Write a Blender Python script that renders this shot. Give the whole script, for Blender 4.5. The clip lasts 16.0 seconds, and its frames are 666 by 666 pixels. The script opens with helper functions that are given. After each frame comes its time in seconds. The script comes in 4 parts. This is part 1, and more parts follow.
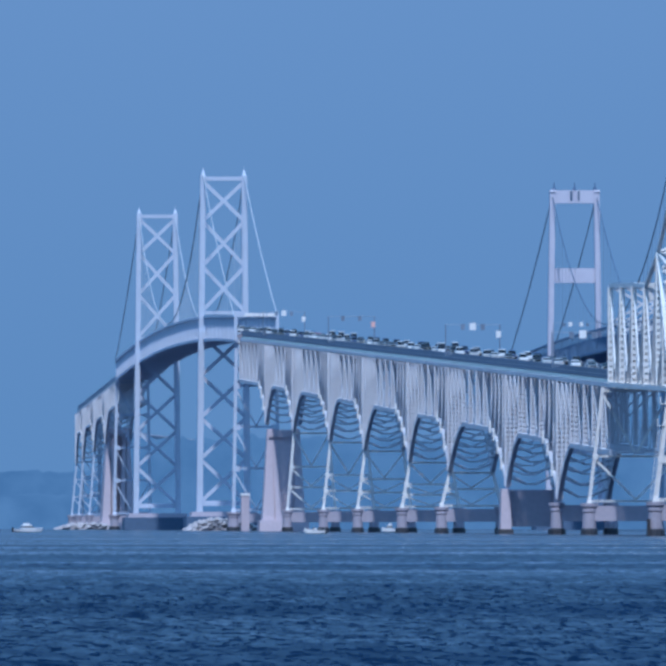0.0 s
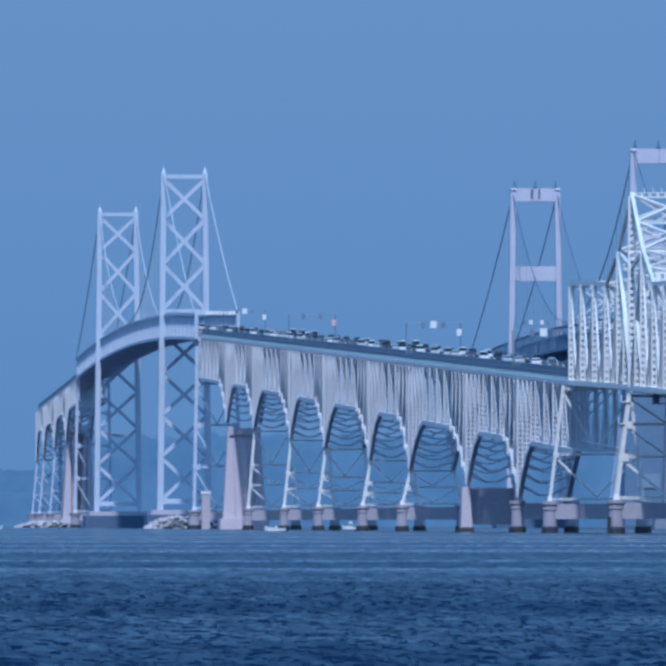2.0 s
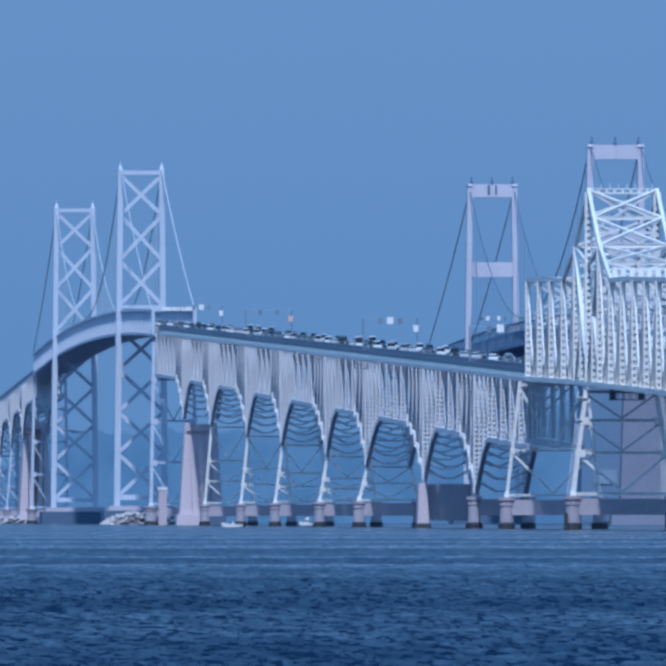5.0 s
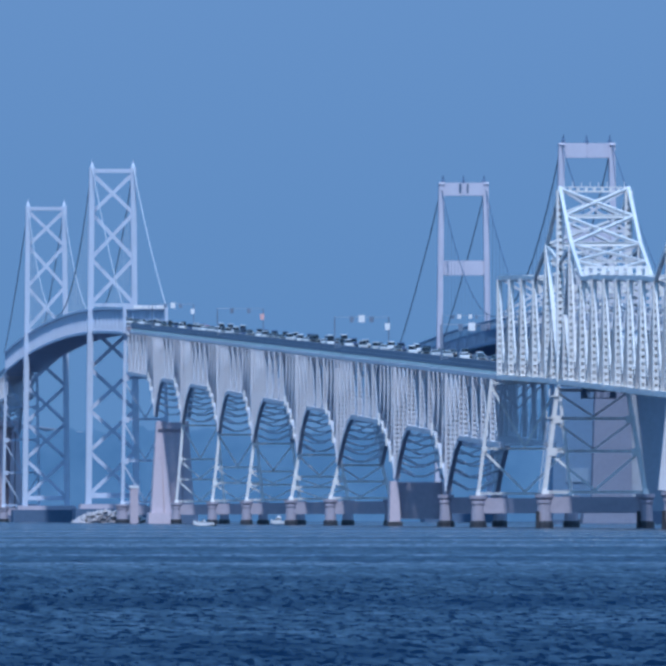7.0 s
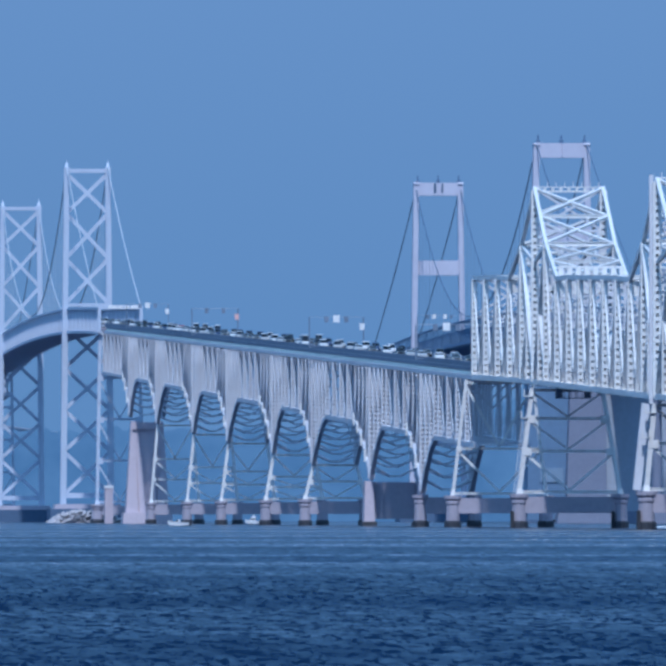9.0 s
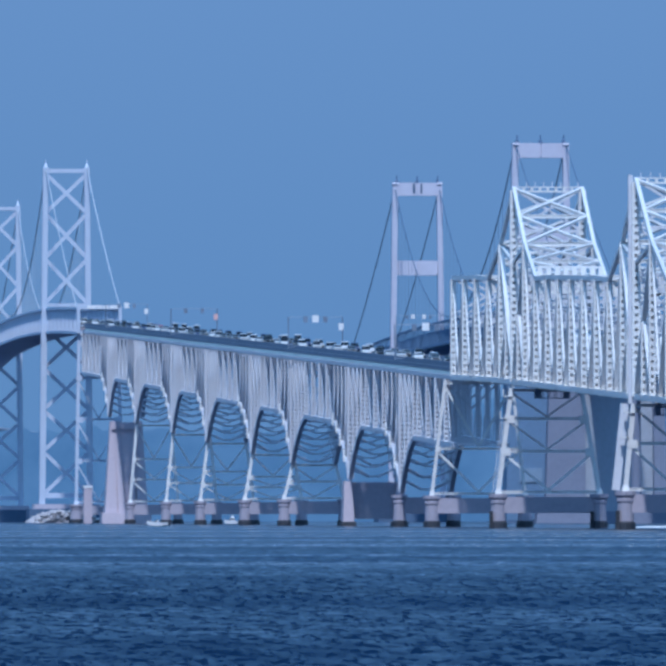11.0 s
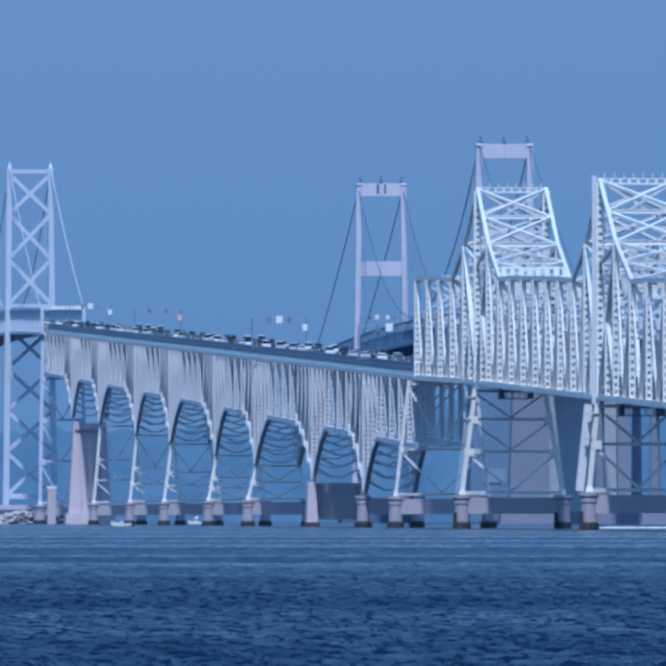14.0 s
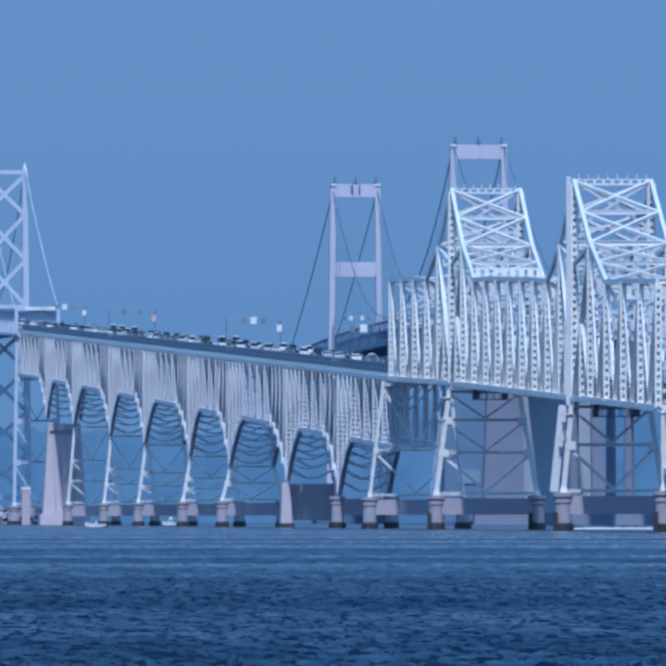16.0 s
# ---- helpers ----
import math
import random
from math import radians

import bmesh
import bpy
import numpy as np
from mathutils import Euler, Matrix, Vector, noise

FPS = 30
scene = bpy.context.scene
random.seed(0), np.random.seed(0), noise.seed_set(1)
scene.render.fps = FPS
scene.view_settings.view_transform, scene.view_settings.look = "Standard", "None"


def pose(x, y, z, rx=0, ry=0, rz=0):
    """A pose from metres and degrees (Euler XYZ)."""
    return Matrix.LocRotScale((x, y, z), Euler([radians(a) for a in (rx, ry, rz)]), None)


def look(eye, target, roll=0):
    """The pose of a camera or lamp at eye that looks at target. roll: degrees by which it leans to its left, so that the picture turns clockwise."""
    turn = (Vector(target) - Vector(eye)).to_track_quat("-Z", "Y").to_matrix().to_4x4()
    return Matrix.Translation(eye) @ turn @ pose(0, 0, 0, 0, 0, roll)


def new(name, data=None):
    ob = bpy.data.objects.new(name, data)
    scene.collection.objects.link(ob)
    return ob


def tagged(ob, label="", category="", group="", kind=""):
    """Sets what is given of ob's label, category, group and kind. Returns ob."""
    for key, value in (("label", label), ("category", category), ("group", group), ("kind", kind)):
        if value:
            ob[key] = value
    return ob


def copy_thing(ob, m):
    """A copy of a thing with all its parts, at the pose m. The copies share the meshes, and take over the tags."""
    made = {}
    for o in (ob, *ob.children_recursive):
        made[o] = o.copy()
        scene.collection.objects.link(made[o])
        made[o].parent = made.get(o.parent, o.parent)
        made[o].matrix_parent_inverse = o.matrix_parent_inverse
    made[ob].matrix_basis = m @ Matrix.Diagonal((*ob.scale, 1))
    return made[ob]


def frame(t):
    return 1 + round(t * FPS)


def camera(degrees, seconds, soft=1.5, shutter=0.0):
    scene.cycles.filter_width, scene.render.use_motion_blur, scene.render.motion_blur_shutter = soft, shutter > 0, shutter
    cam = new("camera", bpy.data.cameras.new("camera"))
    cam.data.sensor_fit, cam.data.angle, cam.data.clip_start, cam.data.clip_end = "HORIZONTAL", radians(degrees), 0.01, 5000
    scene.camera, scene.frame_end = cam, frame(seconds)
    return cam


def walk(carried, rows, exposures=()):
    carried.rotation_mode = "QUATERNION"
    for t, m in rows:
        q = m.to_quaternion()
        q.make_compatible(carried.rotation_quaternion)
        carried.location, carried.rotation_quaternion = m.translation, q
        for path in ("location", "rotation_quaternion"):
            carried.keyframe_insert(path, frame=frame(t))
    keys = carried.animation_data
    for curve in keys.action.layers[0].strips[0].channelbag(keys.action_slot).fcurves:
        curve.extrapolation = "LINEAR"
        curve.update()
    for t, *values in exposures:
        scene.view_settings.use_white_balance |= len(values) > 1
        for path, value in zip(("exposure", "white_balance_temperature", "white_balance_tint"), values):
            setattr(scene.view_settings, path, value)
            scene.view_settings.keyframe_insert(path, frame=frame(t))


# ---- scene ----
# A long lens on a tripod by the water, panning slowly to the right.
cam = camera(3.2077, 16.0, soft=3.5)
PAN = [  # seconds, yaw, pitch
    (0.0, -3.1828, 0.9228), (0.5, -3.2140, 0.9168), (1.0, -3.2714, 0.9088), (1.5, -3.3278, 0.9130),
    (2.0, -3.3723, 0.9134), (2.5, -3.4133, 0.9069), (3.0, -3.4521, 0.9076), (3.5, -3.4922, 0.9073),
    (4.0, -3.5211, 0.9014), (6.5, -3.6832, 0.8883), (7.0, -3.7176, 0.8857), (7.5, -3.7484, 0.8866),
    (8.0, -3.7792, 0.8839), (8.5, -3.8102, 0.8858), (9.0, -3.8397, 0.8856), (11.5, -3.9673, 0.8855),
    (12.0, -3.9962, 0.8849), (12.5, -4.0261, 0.8859), (13.0, -4.0570, 0.8888), (13.5, -4.0856, 0.8859),
    (14.0, -4.1153, 0.8891), (14.5, -4.1485, 0.8888), (15.0, -4.1812, 0.8890), (15.5, -4.2120, 0.8917),
    (16.0, -4.2391, 0.8928),
]
walk(cam, [(t, pose(-165, 0, 1.8, 90 + pitch, 0, yaw)) for t, yaw, pitch in PAN], exposures=[(0.0, 0.0, 5480, 10), (16.0, 0.0, 5480, 10)])

# ---- light ----
SUN = Vector((-0.078, -0.66, 0.75)).normalized()
world = bpy.data.worlds.new("sky")
scene.world = world
world.use_nodes = True
wn, wl = world.node_tree.nodes, world.node_tree.links
sky = wn.new("ShaderNodeTexSky")
sky.sky_type, sky.sun_disc = "NISHITA", False
sky.sun_elevation = math.asin(SUN.z)
sky.sun_rotation = math.atan2(SUN.x, SUN.y)
sky.air_density, sky.dust_density, sky.ozone_density = 1.6, 3.0, 4.0
gain = wn.new("ShaderNodeVectorMath")
gain.operation = "SCALE"
gain.inputs["Scale"].default_value = 0.06
wl.new(sky.outputs[0], gain.inputs[0])
veil = wn.new("ShaderNodeMix")
veil.data_type = "RGBA"
veil.inputs[0].default_value = 0.92
# the haze is a touch deeper in tone low over the water
way, up_z, tone, haze = wn.new("ShaderNodeTexCoord"), wn.new("ShaderNodeSeparateXYZ"), wn.new("ShaderNodeMapRange"), wn.new("ShaderNodeMix")
tone.inputs["From Min"].default_value, tone.inputs["From Max"].default_value = 0.0, 0.045
haze.data_type = "RGBA"
haze.inputs[6].default_value = (0.136, 0.268, 0.472, 1)
haze.inputs[7].default_value = (0.160, 0.292, 0.510, 1)
wl.new(way.outputs["Generated"], up_z.inputs[0])
wl.new(up_z.outputs["Z"], tone.inputs["Value"])
wl.new(tone.outputs[0], haze.inputs[0])
high, dome = wn.new("ShaderNodeMapRange"), wn.new("ShaderNodeMix")
high.interpolation_type = "SMOOTHSTEP"
high.inputs["From Min"].default_value, high.inputs["From Max"].default_value = 0.06, 0.6
dome.data_type = "RGBA"
dome.inputs[7].default_value = (0.245, 0.52, 0.88, 1)
wl.new(up_z.outputs["Z"], high.inputs["Value"])
wl.new(high.outputs[0], dome.inputs[0])
wl.new(haze.outputs[2], dome.inputs[6])
wl.new(dome.outputs[2], veil.inputs[7])
wl.new(gain.outputs[0], veil.inputs[6])
wl.new(veil.outputs[2], wn["Background"].inputs["Color"])
wn["Background"].inputs["Strength"].default_value = 1.0
sun = new("sun", bpy.data.lights.new("sun", "SUN"))
sun.data.energy, sun.data.angle, sun.data.color = 2.4, radians(2.0), (1.0, 0.97, 0.95)
sun.matrix_world = look(SUN * 1000, (0, 0, 0))


# ---- materials ----
def surface(name, base, rough=0.5, metal=0.0, vary=0.25, scale=0.4, stain=None, bump=0.0):
    """A weathered surface: broad stains, fine grain, and a little difference from piece to piece."""
    m = bpy.data.materials.new(name)
    m.use_nodes = True
    n, l = m.node_tree.nodes, m.node_tree.links
    b = n["Principled BSDF"]
    b.inputs["Roughness"].default_value, b.inputs["Metallic"].default_value = rough, metal
    co = n.new("ShaderNodeTexCoord")
    big, fine = n.new("ShaderNodeTexNoise"), n.new("ShaderNodeTexNoise")
    for node, sc, det in ((big, scale * 0.25, 4), (fine, scale * 4, 6)):
        node.inputs["Scale"].default_value, node.inputs["Detail"].default_value = sc, det
        l.new(co.outputs["Object"], node.inputs["Vector"])
    info = n.new("ShaderNodeObjectInfo")
    add = n.new("ShaderNodeMath")
    add.operation = "ADD"
    l.new(big.outputs["Fac"], add.inputs[0])
    l.new(fine.outputs["Fac"], add.inputs[1])
    piece = n.new("ShaderNodeMath")
    piece.operation = "MULTIPLY_ADD"
    piece.inputs[1].default_value = 0.35
    l.new(info.outputs["Random"], piece.inputs[0])
    l.new(add.outputs[0], piece.inputs[2])
    ramp = n.new("ShaderNodeValToRGB")
    dark = stain or tuple(c * (1 - 2 * vary) for c in base)
    ramp.color_ramp.elements[0].position, ramp.color_ramp.elements[1].position = 0.30, 0.85
    ramp.color_ramp.elements[0].color = (*dark, 1)
    ramp.color_ramp.elements[1].color = (*base, 1)
    half = n.new("ShaderNodeMath")
    half.operation = "MULTIPLY"
    half.inputs[1].default_value = 0.6
    l.new(piece.outputs[0], half.inputs[0])
    l.new(half.outputs[0], ramp.inputs[0])
    l.new(ramp.outputs[0], b.inputs["Base Color"])
    if bump:
        bp = n.new("ShaderNodeBump")
        bp.inputs["Strength"].default_value, bp.inputs["Distance"].default_value = bump, 0.1
        l.new(fine.outputs["Fac"], bp.inputs["Height"])
        l.new(bp.outputs[0], b.inputs["Normal"])
    return m


STEEL = surface("silver_steel_paint", (0.87, 0.87, 0.86), 0.45, vary=0.12, scale=0.3, stain=(0.66, 0.64, 0.64))
# The same silver steel dulled and blued: distance haze put into the colour.
DULLED = surface("dulled_truss_paint", (0.68, 0.70, 0.76), 0.55, vary=0.12, scale=0.3, stain=(0.58, 0.57, 0.62))
# Distance haze is put into the blue and lavender of both tower paints.
TOWER = surface("hazed_tower_paint", (0.57, 0.64, 0.77), 0.5, vary=0.10, scale=0.1, stain=(0.49, 0.55, 0.67))
PORTAL = surface("hazed_portal_paint", (0.60, 0.60, 0.71), 0.55, vary=0.10, scale=0.1, stain=(0.50, 0.50, 0.61))
GREEN = surface("pale_green_fascia", (0.60, 0.74, 0.73), 0.5, vary=0.15, scale=0.3)
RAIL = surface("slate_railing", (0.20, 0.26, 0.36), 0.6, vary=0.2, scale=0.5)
ROAD = surface("asphalt_road", (0.06, 0.06, 0.065), 0.9, vary=0.2, scale=1.0)
CABLE = surface("cable_wrap", (0.60, 0.64, 0.70), 0.6, vary=0.15, scale=0.1)
# The lavender cast of this concrete is haze put into the colour.
CONCRETE = surface("weathered_concrete", (0.44, 0.40, 0.47), 0.85, vary=0.15, scale=0.3, stain=(0.31, 0.30, 0.36), bump=0.4)
# Darker, bluer concrete for the second bridge: haze put into the colour.
HAZED = surface("hazed_concrete", (0.235, 0.265, 0.36), 0.85, vary=0.15, scale=0.3, stain=(0.18, 0.20, 0.28), bump=0.4)
PINK = surface("pinkish_pale_concrete", (0.60, 0.52, 0.58), 0.85, vary=0.15, scale=0.3, stain=(0.46, 0.40, 0.46), bump=0.4)
WET = surface("wet_fouled_concrete", (0.045, 0.05, 0.065), 0.6, vary=0.3, scale=0.8, bump=0.6)
# Haze is put into these greys and blues.
GREY = surface("grey_truss_paint", (0.42, 0.47, 0.56), 0.55, vary=0.12, scale=0.2)
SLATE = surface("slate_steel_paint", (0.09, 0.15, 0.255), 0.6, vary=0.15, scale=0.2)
HAZE_BLUE = surface("hazed_blue_truss_paint", (0.15, 0.25, 0.40), 0.6, vary=0.12, scale=0.2)
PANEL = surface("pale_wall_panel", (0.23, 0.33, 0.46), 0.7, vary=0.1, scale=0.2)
STONE = surface("pale_riprap", (0.62, 0.58, 0.60), 0.9, vary=0.25, scale=0.6, bump=0.6)
SIGN = surface("white_sign", (0.85, 0.86, 0.88), 0.4, vary=0.05)
DARK = surface("dark_housing", (0.03, 0.04, 0.06), 0.5, vary=0.2)
# Red paled towards pink, with the haze put into the colour.
RED = surface("red_panel", (0.80, 0.48, 0.46), 0.5, vary=0.1)
GLASS = surface("dark_glass", (0.015, 0.02, 0.03), 0.08, vary=0.1)
TYRE = surface("tyre_rubber", (0.02, 0.02, 0.022), 0.9, vary=0.1)


# ---- mesh helpers ----
class Geo:
    """Collects boxes, bars and plates for one mesh."""

    def __init__(self):
        self.v, self.f = [], []

    def hexa(self, pts):
        i = len(self.v)
        self.v += [tuple(p) for p in pts]
        self.f += [tuple(i + k for k in q) for q in ((3, 2, 1, 0), (4, 5, 6, 7), (0, 1, 5, 4), (1, 2, 6, 5), (2, 3, 7, 6), (3, 0, 4, 7))]
        return self

    def box(self, x0, x1, y0, y1, z0, z1):
        return self.hexa([(x0, y0, z0), (x1, y0, z0), (x1, y1, z0), (x0, y1, z0), (x0, y0, z1), (x1, y0, z1), (x1, y1, z1), (x0, y1, z1)])

    def taper(self, low, high):
        """A block between two level rectangles (x0, x1, y0, y1, z)."""
        pts = []
        for x0, x1, y0, y1, z in (low, high):
            pts += [(x0, y0, z), (x1, y0, z), (x1, y1, z), (x0, y1, z)]
        return self.hexa(pts)

    def axes(self, p, q):
        a = (q - p).normalized()
        ref = Vector((1, 0, 0)) if abs(a.x) < 0.8 else Vector((0, 1, 0))
        s = (ref - a * ref.dot(a)).normalized()
        return a, s, a.cross(s)

    def bar(self, p, q, w, d):
        """A straight member from p to q: w across, d deep."""
        p, q = Vector(p), Vector(q)
        a, s, u = self.axes(p, q)
        c = [s * (i * w / 2) + u * (j * d / 2) for i, j in ((-1, -1), (1, -1), (1, 1), (-1, 1))]
        return self.hexa([p + k for k in c] + [q + k for k in c])

    def ibar(self, p, q, w, d, t=0.12):
        """A rolled I-section: two flanges d apart and the web between."""
        p, q = Vector(p), Vector(q)
        a, s, u = self.axes(p, q)
        h, e, c, g = w / 2, t / 2, d / 2, d / 2 - t
        ring = ((-h, -c), (h, -c), (h, -g), (e, -g), (e, g), (h, g), (h, c), (-h, c), (-h, g), (-e, g), (-e, -g), (-h, -g))
        i, n = len(self.v), len(ring)
        for end in (p, q):
            self.v += [tuple(end + s * x + u * y) for x, y in ring]
        self.f += [(i + 0, i + 11, i + 10, i + 3, i + 2, i + 1), (i + 3, i + 10, i + 9, i + 4), (i + 4, i + 9, i + 8, i + 7, i + 6, i + 5)]
        self.f += [tuple(n + k for k in reversed(face)) for face in self.f[-3:]]
        self.f += [(i + k, i + (k + 1) % n, i + n + (k + 1) % n, i + n + k) for k in range(n)]
        return self

    def laced(self, p, q, w, d, pitch):
        """A built-up post: two side channels tied by batten plates, with openings between."""
        p, q = Vector(p), Vector(q)
        a, s, u = self.axes(p, q)
        for k in (-1, 1):
            o = s * (k * w * 0.355)
            self.bar(p + o, q + o, w * 0.29, d)
        back = u if u.y > 0 else -u
        self.bar(p + back * (d * 0.42), q + back * (d * 0.42), w * 0.44, d * 0.1)
        length = (q - p).length
        count = max(2, round(length / pitch))
        for i in range(count):
            c = p + a * (length * (i + 0.5) / count)
            h = a * (length / count * 0.275)
            self.bar(c - h, c + h, w * 0.44, d * 0.94)
        return self

    def path(self, pts, w, d):
        for p, q in zip(pts, pts[1:]):
            self.bar(p, q, w, d)
        return self

    def tube(self, pts, r, n=6):
        """A round rope or pipe through the points."""
        i0 = len(self.v)
        pts = [Vector(p) for p in pts]
        for k, p in enumerate(pts):
            a, s, u = self.axes(pts[max(0, k - 1)], pts[min(len(pts) - 1, k + 1)])
            self.v += [tuple(p + s * (r * math.cos(2 * math.pi * j / n)) + u * (r * math.sin(2 * math.pi * j / n))) for j in range(n)]
        for k in range(len(pts) - 1):
            for j in range(n):
                b, e = i0 + k * n + j, i0 + k * n + (j + 1) % n
                self.f.append((b, e, e + n, b + n))
        self.f.append(tuple(i0 + j for j in range(n))[::-1])
        self.f.append(tuple(i0 + (len(pts) - 1) * n + j for j in range(n)))
        return self

    def turned(self, x, y, rings, n=14):
        """A turned or octagonal column from (radius, z) rings."""
        i0 = len(self.v)
        for r, z in rings:
            self.v += [(x + r * math.cos(2 * math.pi * j / n), y + r * math.sin(2 * math.pi * j / n), z) for j in range(n)]
        for k in range(len(rings) - 1):
            for j in range(n):
                b, e = i0 + k * n + j, i0 + k * n + (j + 1) % n
                self.f.append((b, e, e + n, b + n))
        self.f.append(tuple(i0 + j for j in range(n))[::-1])
        self.f.append(tuple(i0 + (len(rings) - 1) * n + j for j in range(n)))
        return self

    def mesh(self, name, mat):
        me = bpy.data.meshes.new(name)
        me.from_pydata(self.v, [], self.f)
        me.materials.append(mat)
        return me


def part(name, geo, mat, parent, label=""):
    ob = new(name, geo.mesh(name, mat))
    ob.parent = parent
    return tagged(ob, label)


def thing(name, label, category, group="", kind=""):
    return tagged(new(name), label, category, group, kind)


# ---- the lie of the two bridges (they run along y, away from the lens) ----
TOWER_NEAR, TOWER_FAR = 3558.0, 4046.0
BENT_NEAR, BENT_FAR = 3357.0, 4262.0
CREST = (BENT_NEAR + BENT_FAR) / 2
GRADE = 0.0214
SPAN_ENDS = [3357.0, 3208.0, 3068.0, 2898.0, 2753.0, 2585.0, 2452.0, 2282.0, 2149.0, 2026.0]
PEAK_FAR, PEAK_NEAR = 1895.0, 1687.0
WEST_END, EAST_END = 2018.0, 1569.0


def level(y):
    """Height of the lower edge of the roadway at y: an even climb, and a rounded crest over the main span."""
    half = (BENT_FAR - BENT_NEAR) / 2
    top = 25.8 + GRADE * (BENT_NEAR - 2026) + GRADE * half / 2
    d = abs(y - CREST)
    return top - GRADE / 2 / half * d * d if d < half else top - GRADE * half / 2 - GRADE * (d - half) * (1.0 if y < CREST else 0.82)


# ---- water ----
def make_water():
    y = np.concatenate(([-400.0, 0.0, 70.0], 118.0 * np.exp(np.arange(0, 2.45, 0.0027)), 1380.0 * np.exp(np.linspace(0, math.log(6200 / 1380.0), 90))))
    a = np.concatenate((-np.geomspace(86, 2, 26), np.linspace(-1.6, 1.2, 24), np.arange(1.25, 6.3, 0.0085), np.linspace(6.4, 10, 24), np.geomspace(10.6, 86, 26)))
    tan = np.tan(np.radians(a))
    gy = np.repeat(y[:, None], len(a), 1)
    gx = -165 + np.maximum(gy, 118.0) * tan[None, :]
    dy = np.gradient(y)[:, None]
    dx = np.maximum(gy, 118.0) * np.gradient(tan)[None, :]
    rng = np.random.default_rng(5)
    z = np.zeros_like(gx)
    # short-crested chop: small trains by the shore, longer ones growing offshore, each kept only where the sheet is fine enough
    for k in range(72):
        lx = 0.26 * 1.058 ** k * rng.uniform(0.8, 1.25)
        ly = max(1.0, lx * rng.uniform(0.45, 1.1))
        amp = 0.0095 * min(lx, 2.4) ** 0.9 * np.clip(gy / (360 * lx), 0.1, 1)
        fade = np.clip(lx / (3.2 * dx) - 0.3, 0, 1) * np.clip(ly / (2.4 * dy) - 0.3, 0, 1)
        z += amp * fade * np.sin(2 * np.pi * (gx / lx * rng.choice((-1, 1)) + gy / ly) + rng.uniform(0, 6.3))
    z += 0.25 * z * np.abs(z) / 0.05
    # calmer and rougher stretches drift across the bay in long bands
    band = np.zeros_like(gx)
    for k in range(7):
        ly = 38.0 * 1.5 ** k
        band += np.sin(2 * np.pi * (gy / ly + gx / (ly * rng.uniform(4, 9))) + rng.uniform(0, 6.3)) / 7 ** 0.5
    z *= np.clip(1.0 + 0.3 * band, 0.4, 1.5)
    ny, nx = gx.shape
    me = bpy.data.meshes.new("water")
    me.vertices.add(nx * ny)
    me.vertices.foreach_set("co", np.stack((gx, gy, z), -1).astype(np.float32).ravel())
    i = (np.arange(ny - 1)[:, None] * nx + np.arange(nx - 1)[None, :]).ravel()
    quads = np.stack((i, i + 1, i + nx + 1, i + nx), -1).astype(np.int32)
    me.loops.add(quads.size)
    me.loops.foreach_set("vertex_index", quads.ravel())
    me.polygons.add(len(quads))
    me.polygons.foreach_set("loop_start", np.arange(len(quads), dtype=np.int32) * 4)
    me.polygons.foreach_set("use_smooth", np.ones(len(quads), bool))
    me.update()
    m = bpy.data.materials.new("bay_water")
    m.use_nodes = True
    n, l = m.node_tree.nodes, m.node_tree.links
    b = n["Principled BSDF"]
    b.inputs["Roughness"].default_value = 0.07
    b.inputs["IOR"].default_value = 1.33
    b.inputs["Specular IOR Level"].default_value = 0.42
    co, mp = n.new("ShaderNodeTexCoord"), n.new("ShaderNodeMapping")
    mp.inputs["Scale"].default_value = (0.02, 0.012, 1)
    l.new(co.outputs["Object"], mp.inputs["Vector"])
    big = n.new("ShaderNodeTexNoise")
    big.inputs["Scale"].default_value, big.inputs["Detail"].default_value = 1.0, 5
    l.new(mp.outputs[0], big.inputs["Vector"])
    ramp = n.new("ShaderNodeValToRGB")
    ramp.color_ramp.elements[0].position, ramp.color_ramp.elements[1].position = 0.3, 0.7
    ramp.color_ramp.elements[0].color = (0.0003, 0.009, 0.034, 1)
    ramp.color_ramp.elements[1].color = (0.0005, 0.014, 0.052, 1)
    l.new(big.outputs["Fac"], ramp.inputs[0])
    l.new(ramp.outputs[0], b.inputs["Base Color"])
    # facets of the chop: streaks of steeper, shore-facing ripples, in long calmer and rougher bands, easing off towards the bridge
    def streaks(sx, sy, detail):
        mp2, nz = n.new("ShaderNodeMapping"), n.new("ShaderNodeTexNoise")
        mp2.inputs["Scale"].default_value = (sx, sy, 1)
        nz.inputs["Scale"].default_value, nz.inputs["Detail"].default_value, nz.inputs["Roughness"].default_value = 1.0, detail, 0.62
        l.new(co.outputs["Object"], mp2.inputs["Vector"])
        l.new(mp2.outputs[0], nz.inputs["Vector"])
        return nz.outputs["Fac"]

    def sum_of(a, ka, b_, kb, c):
        """ka * a + kb * b_ + c"""
        m1, m2 = n.new("ShaderNodeMath"), n.new("ShaderNodeMath")
        m1.operation = m2.operation = "MULTIPLY_ADD"
        m1.inputs[1].default_value, m1.inputs[2].default_value = ka, c
        l.new(a, m1.inputs[0])
        m2.inputs[1].default_value = kb
        l.new(b_, m2.inputs[0])
        l.new(m1.outputs[0], m2.inputs[2])
        return m2.outputs[0]

    sep, off = n.new("ShaderNodeSeparateXYZ"), n.new("ShaderNodeMapRange")
    l.new(co.outputs["Object"], sep.inputs[0])
    off.inputs["From Min"].default_value, off.inputs["From Max"].default_value = 150, 1400
    off.inputs["To Min"].default_value, off.inputs["To Max"].default_value = 0.45, 0.29
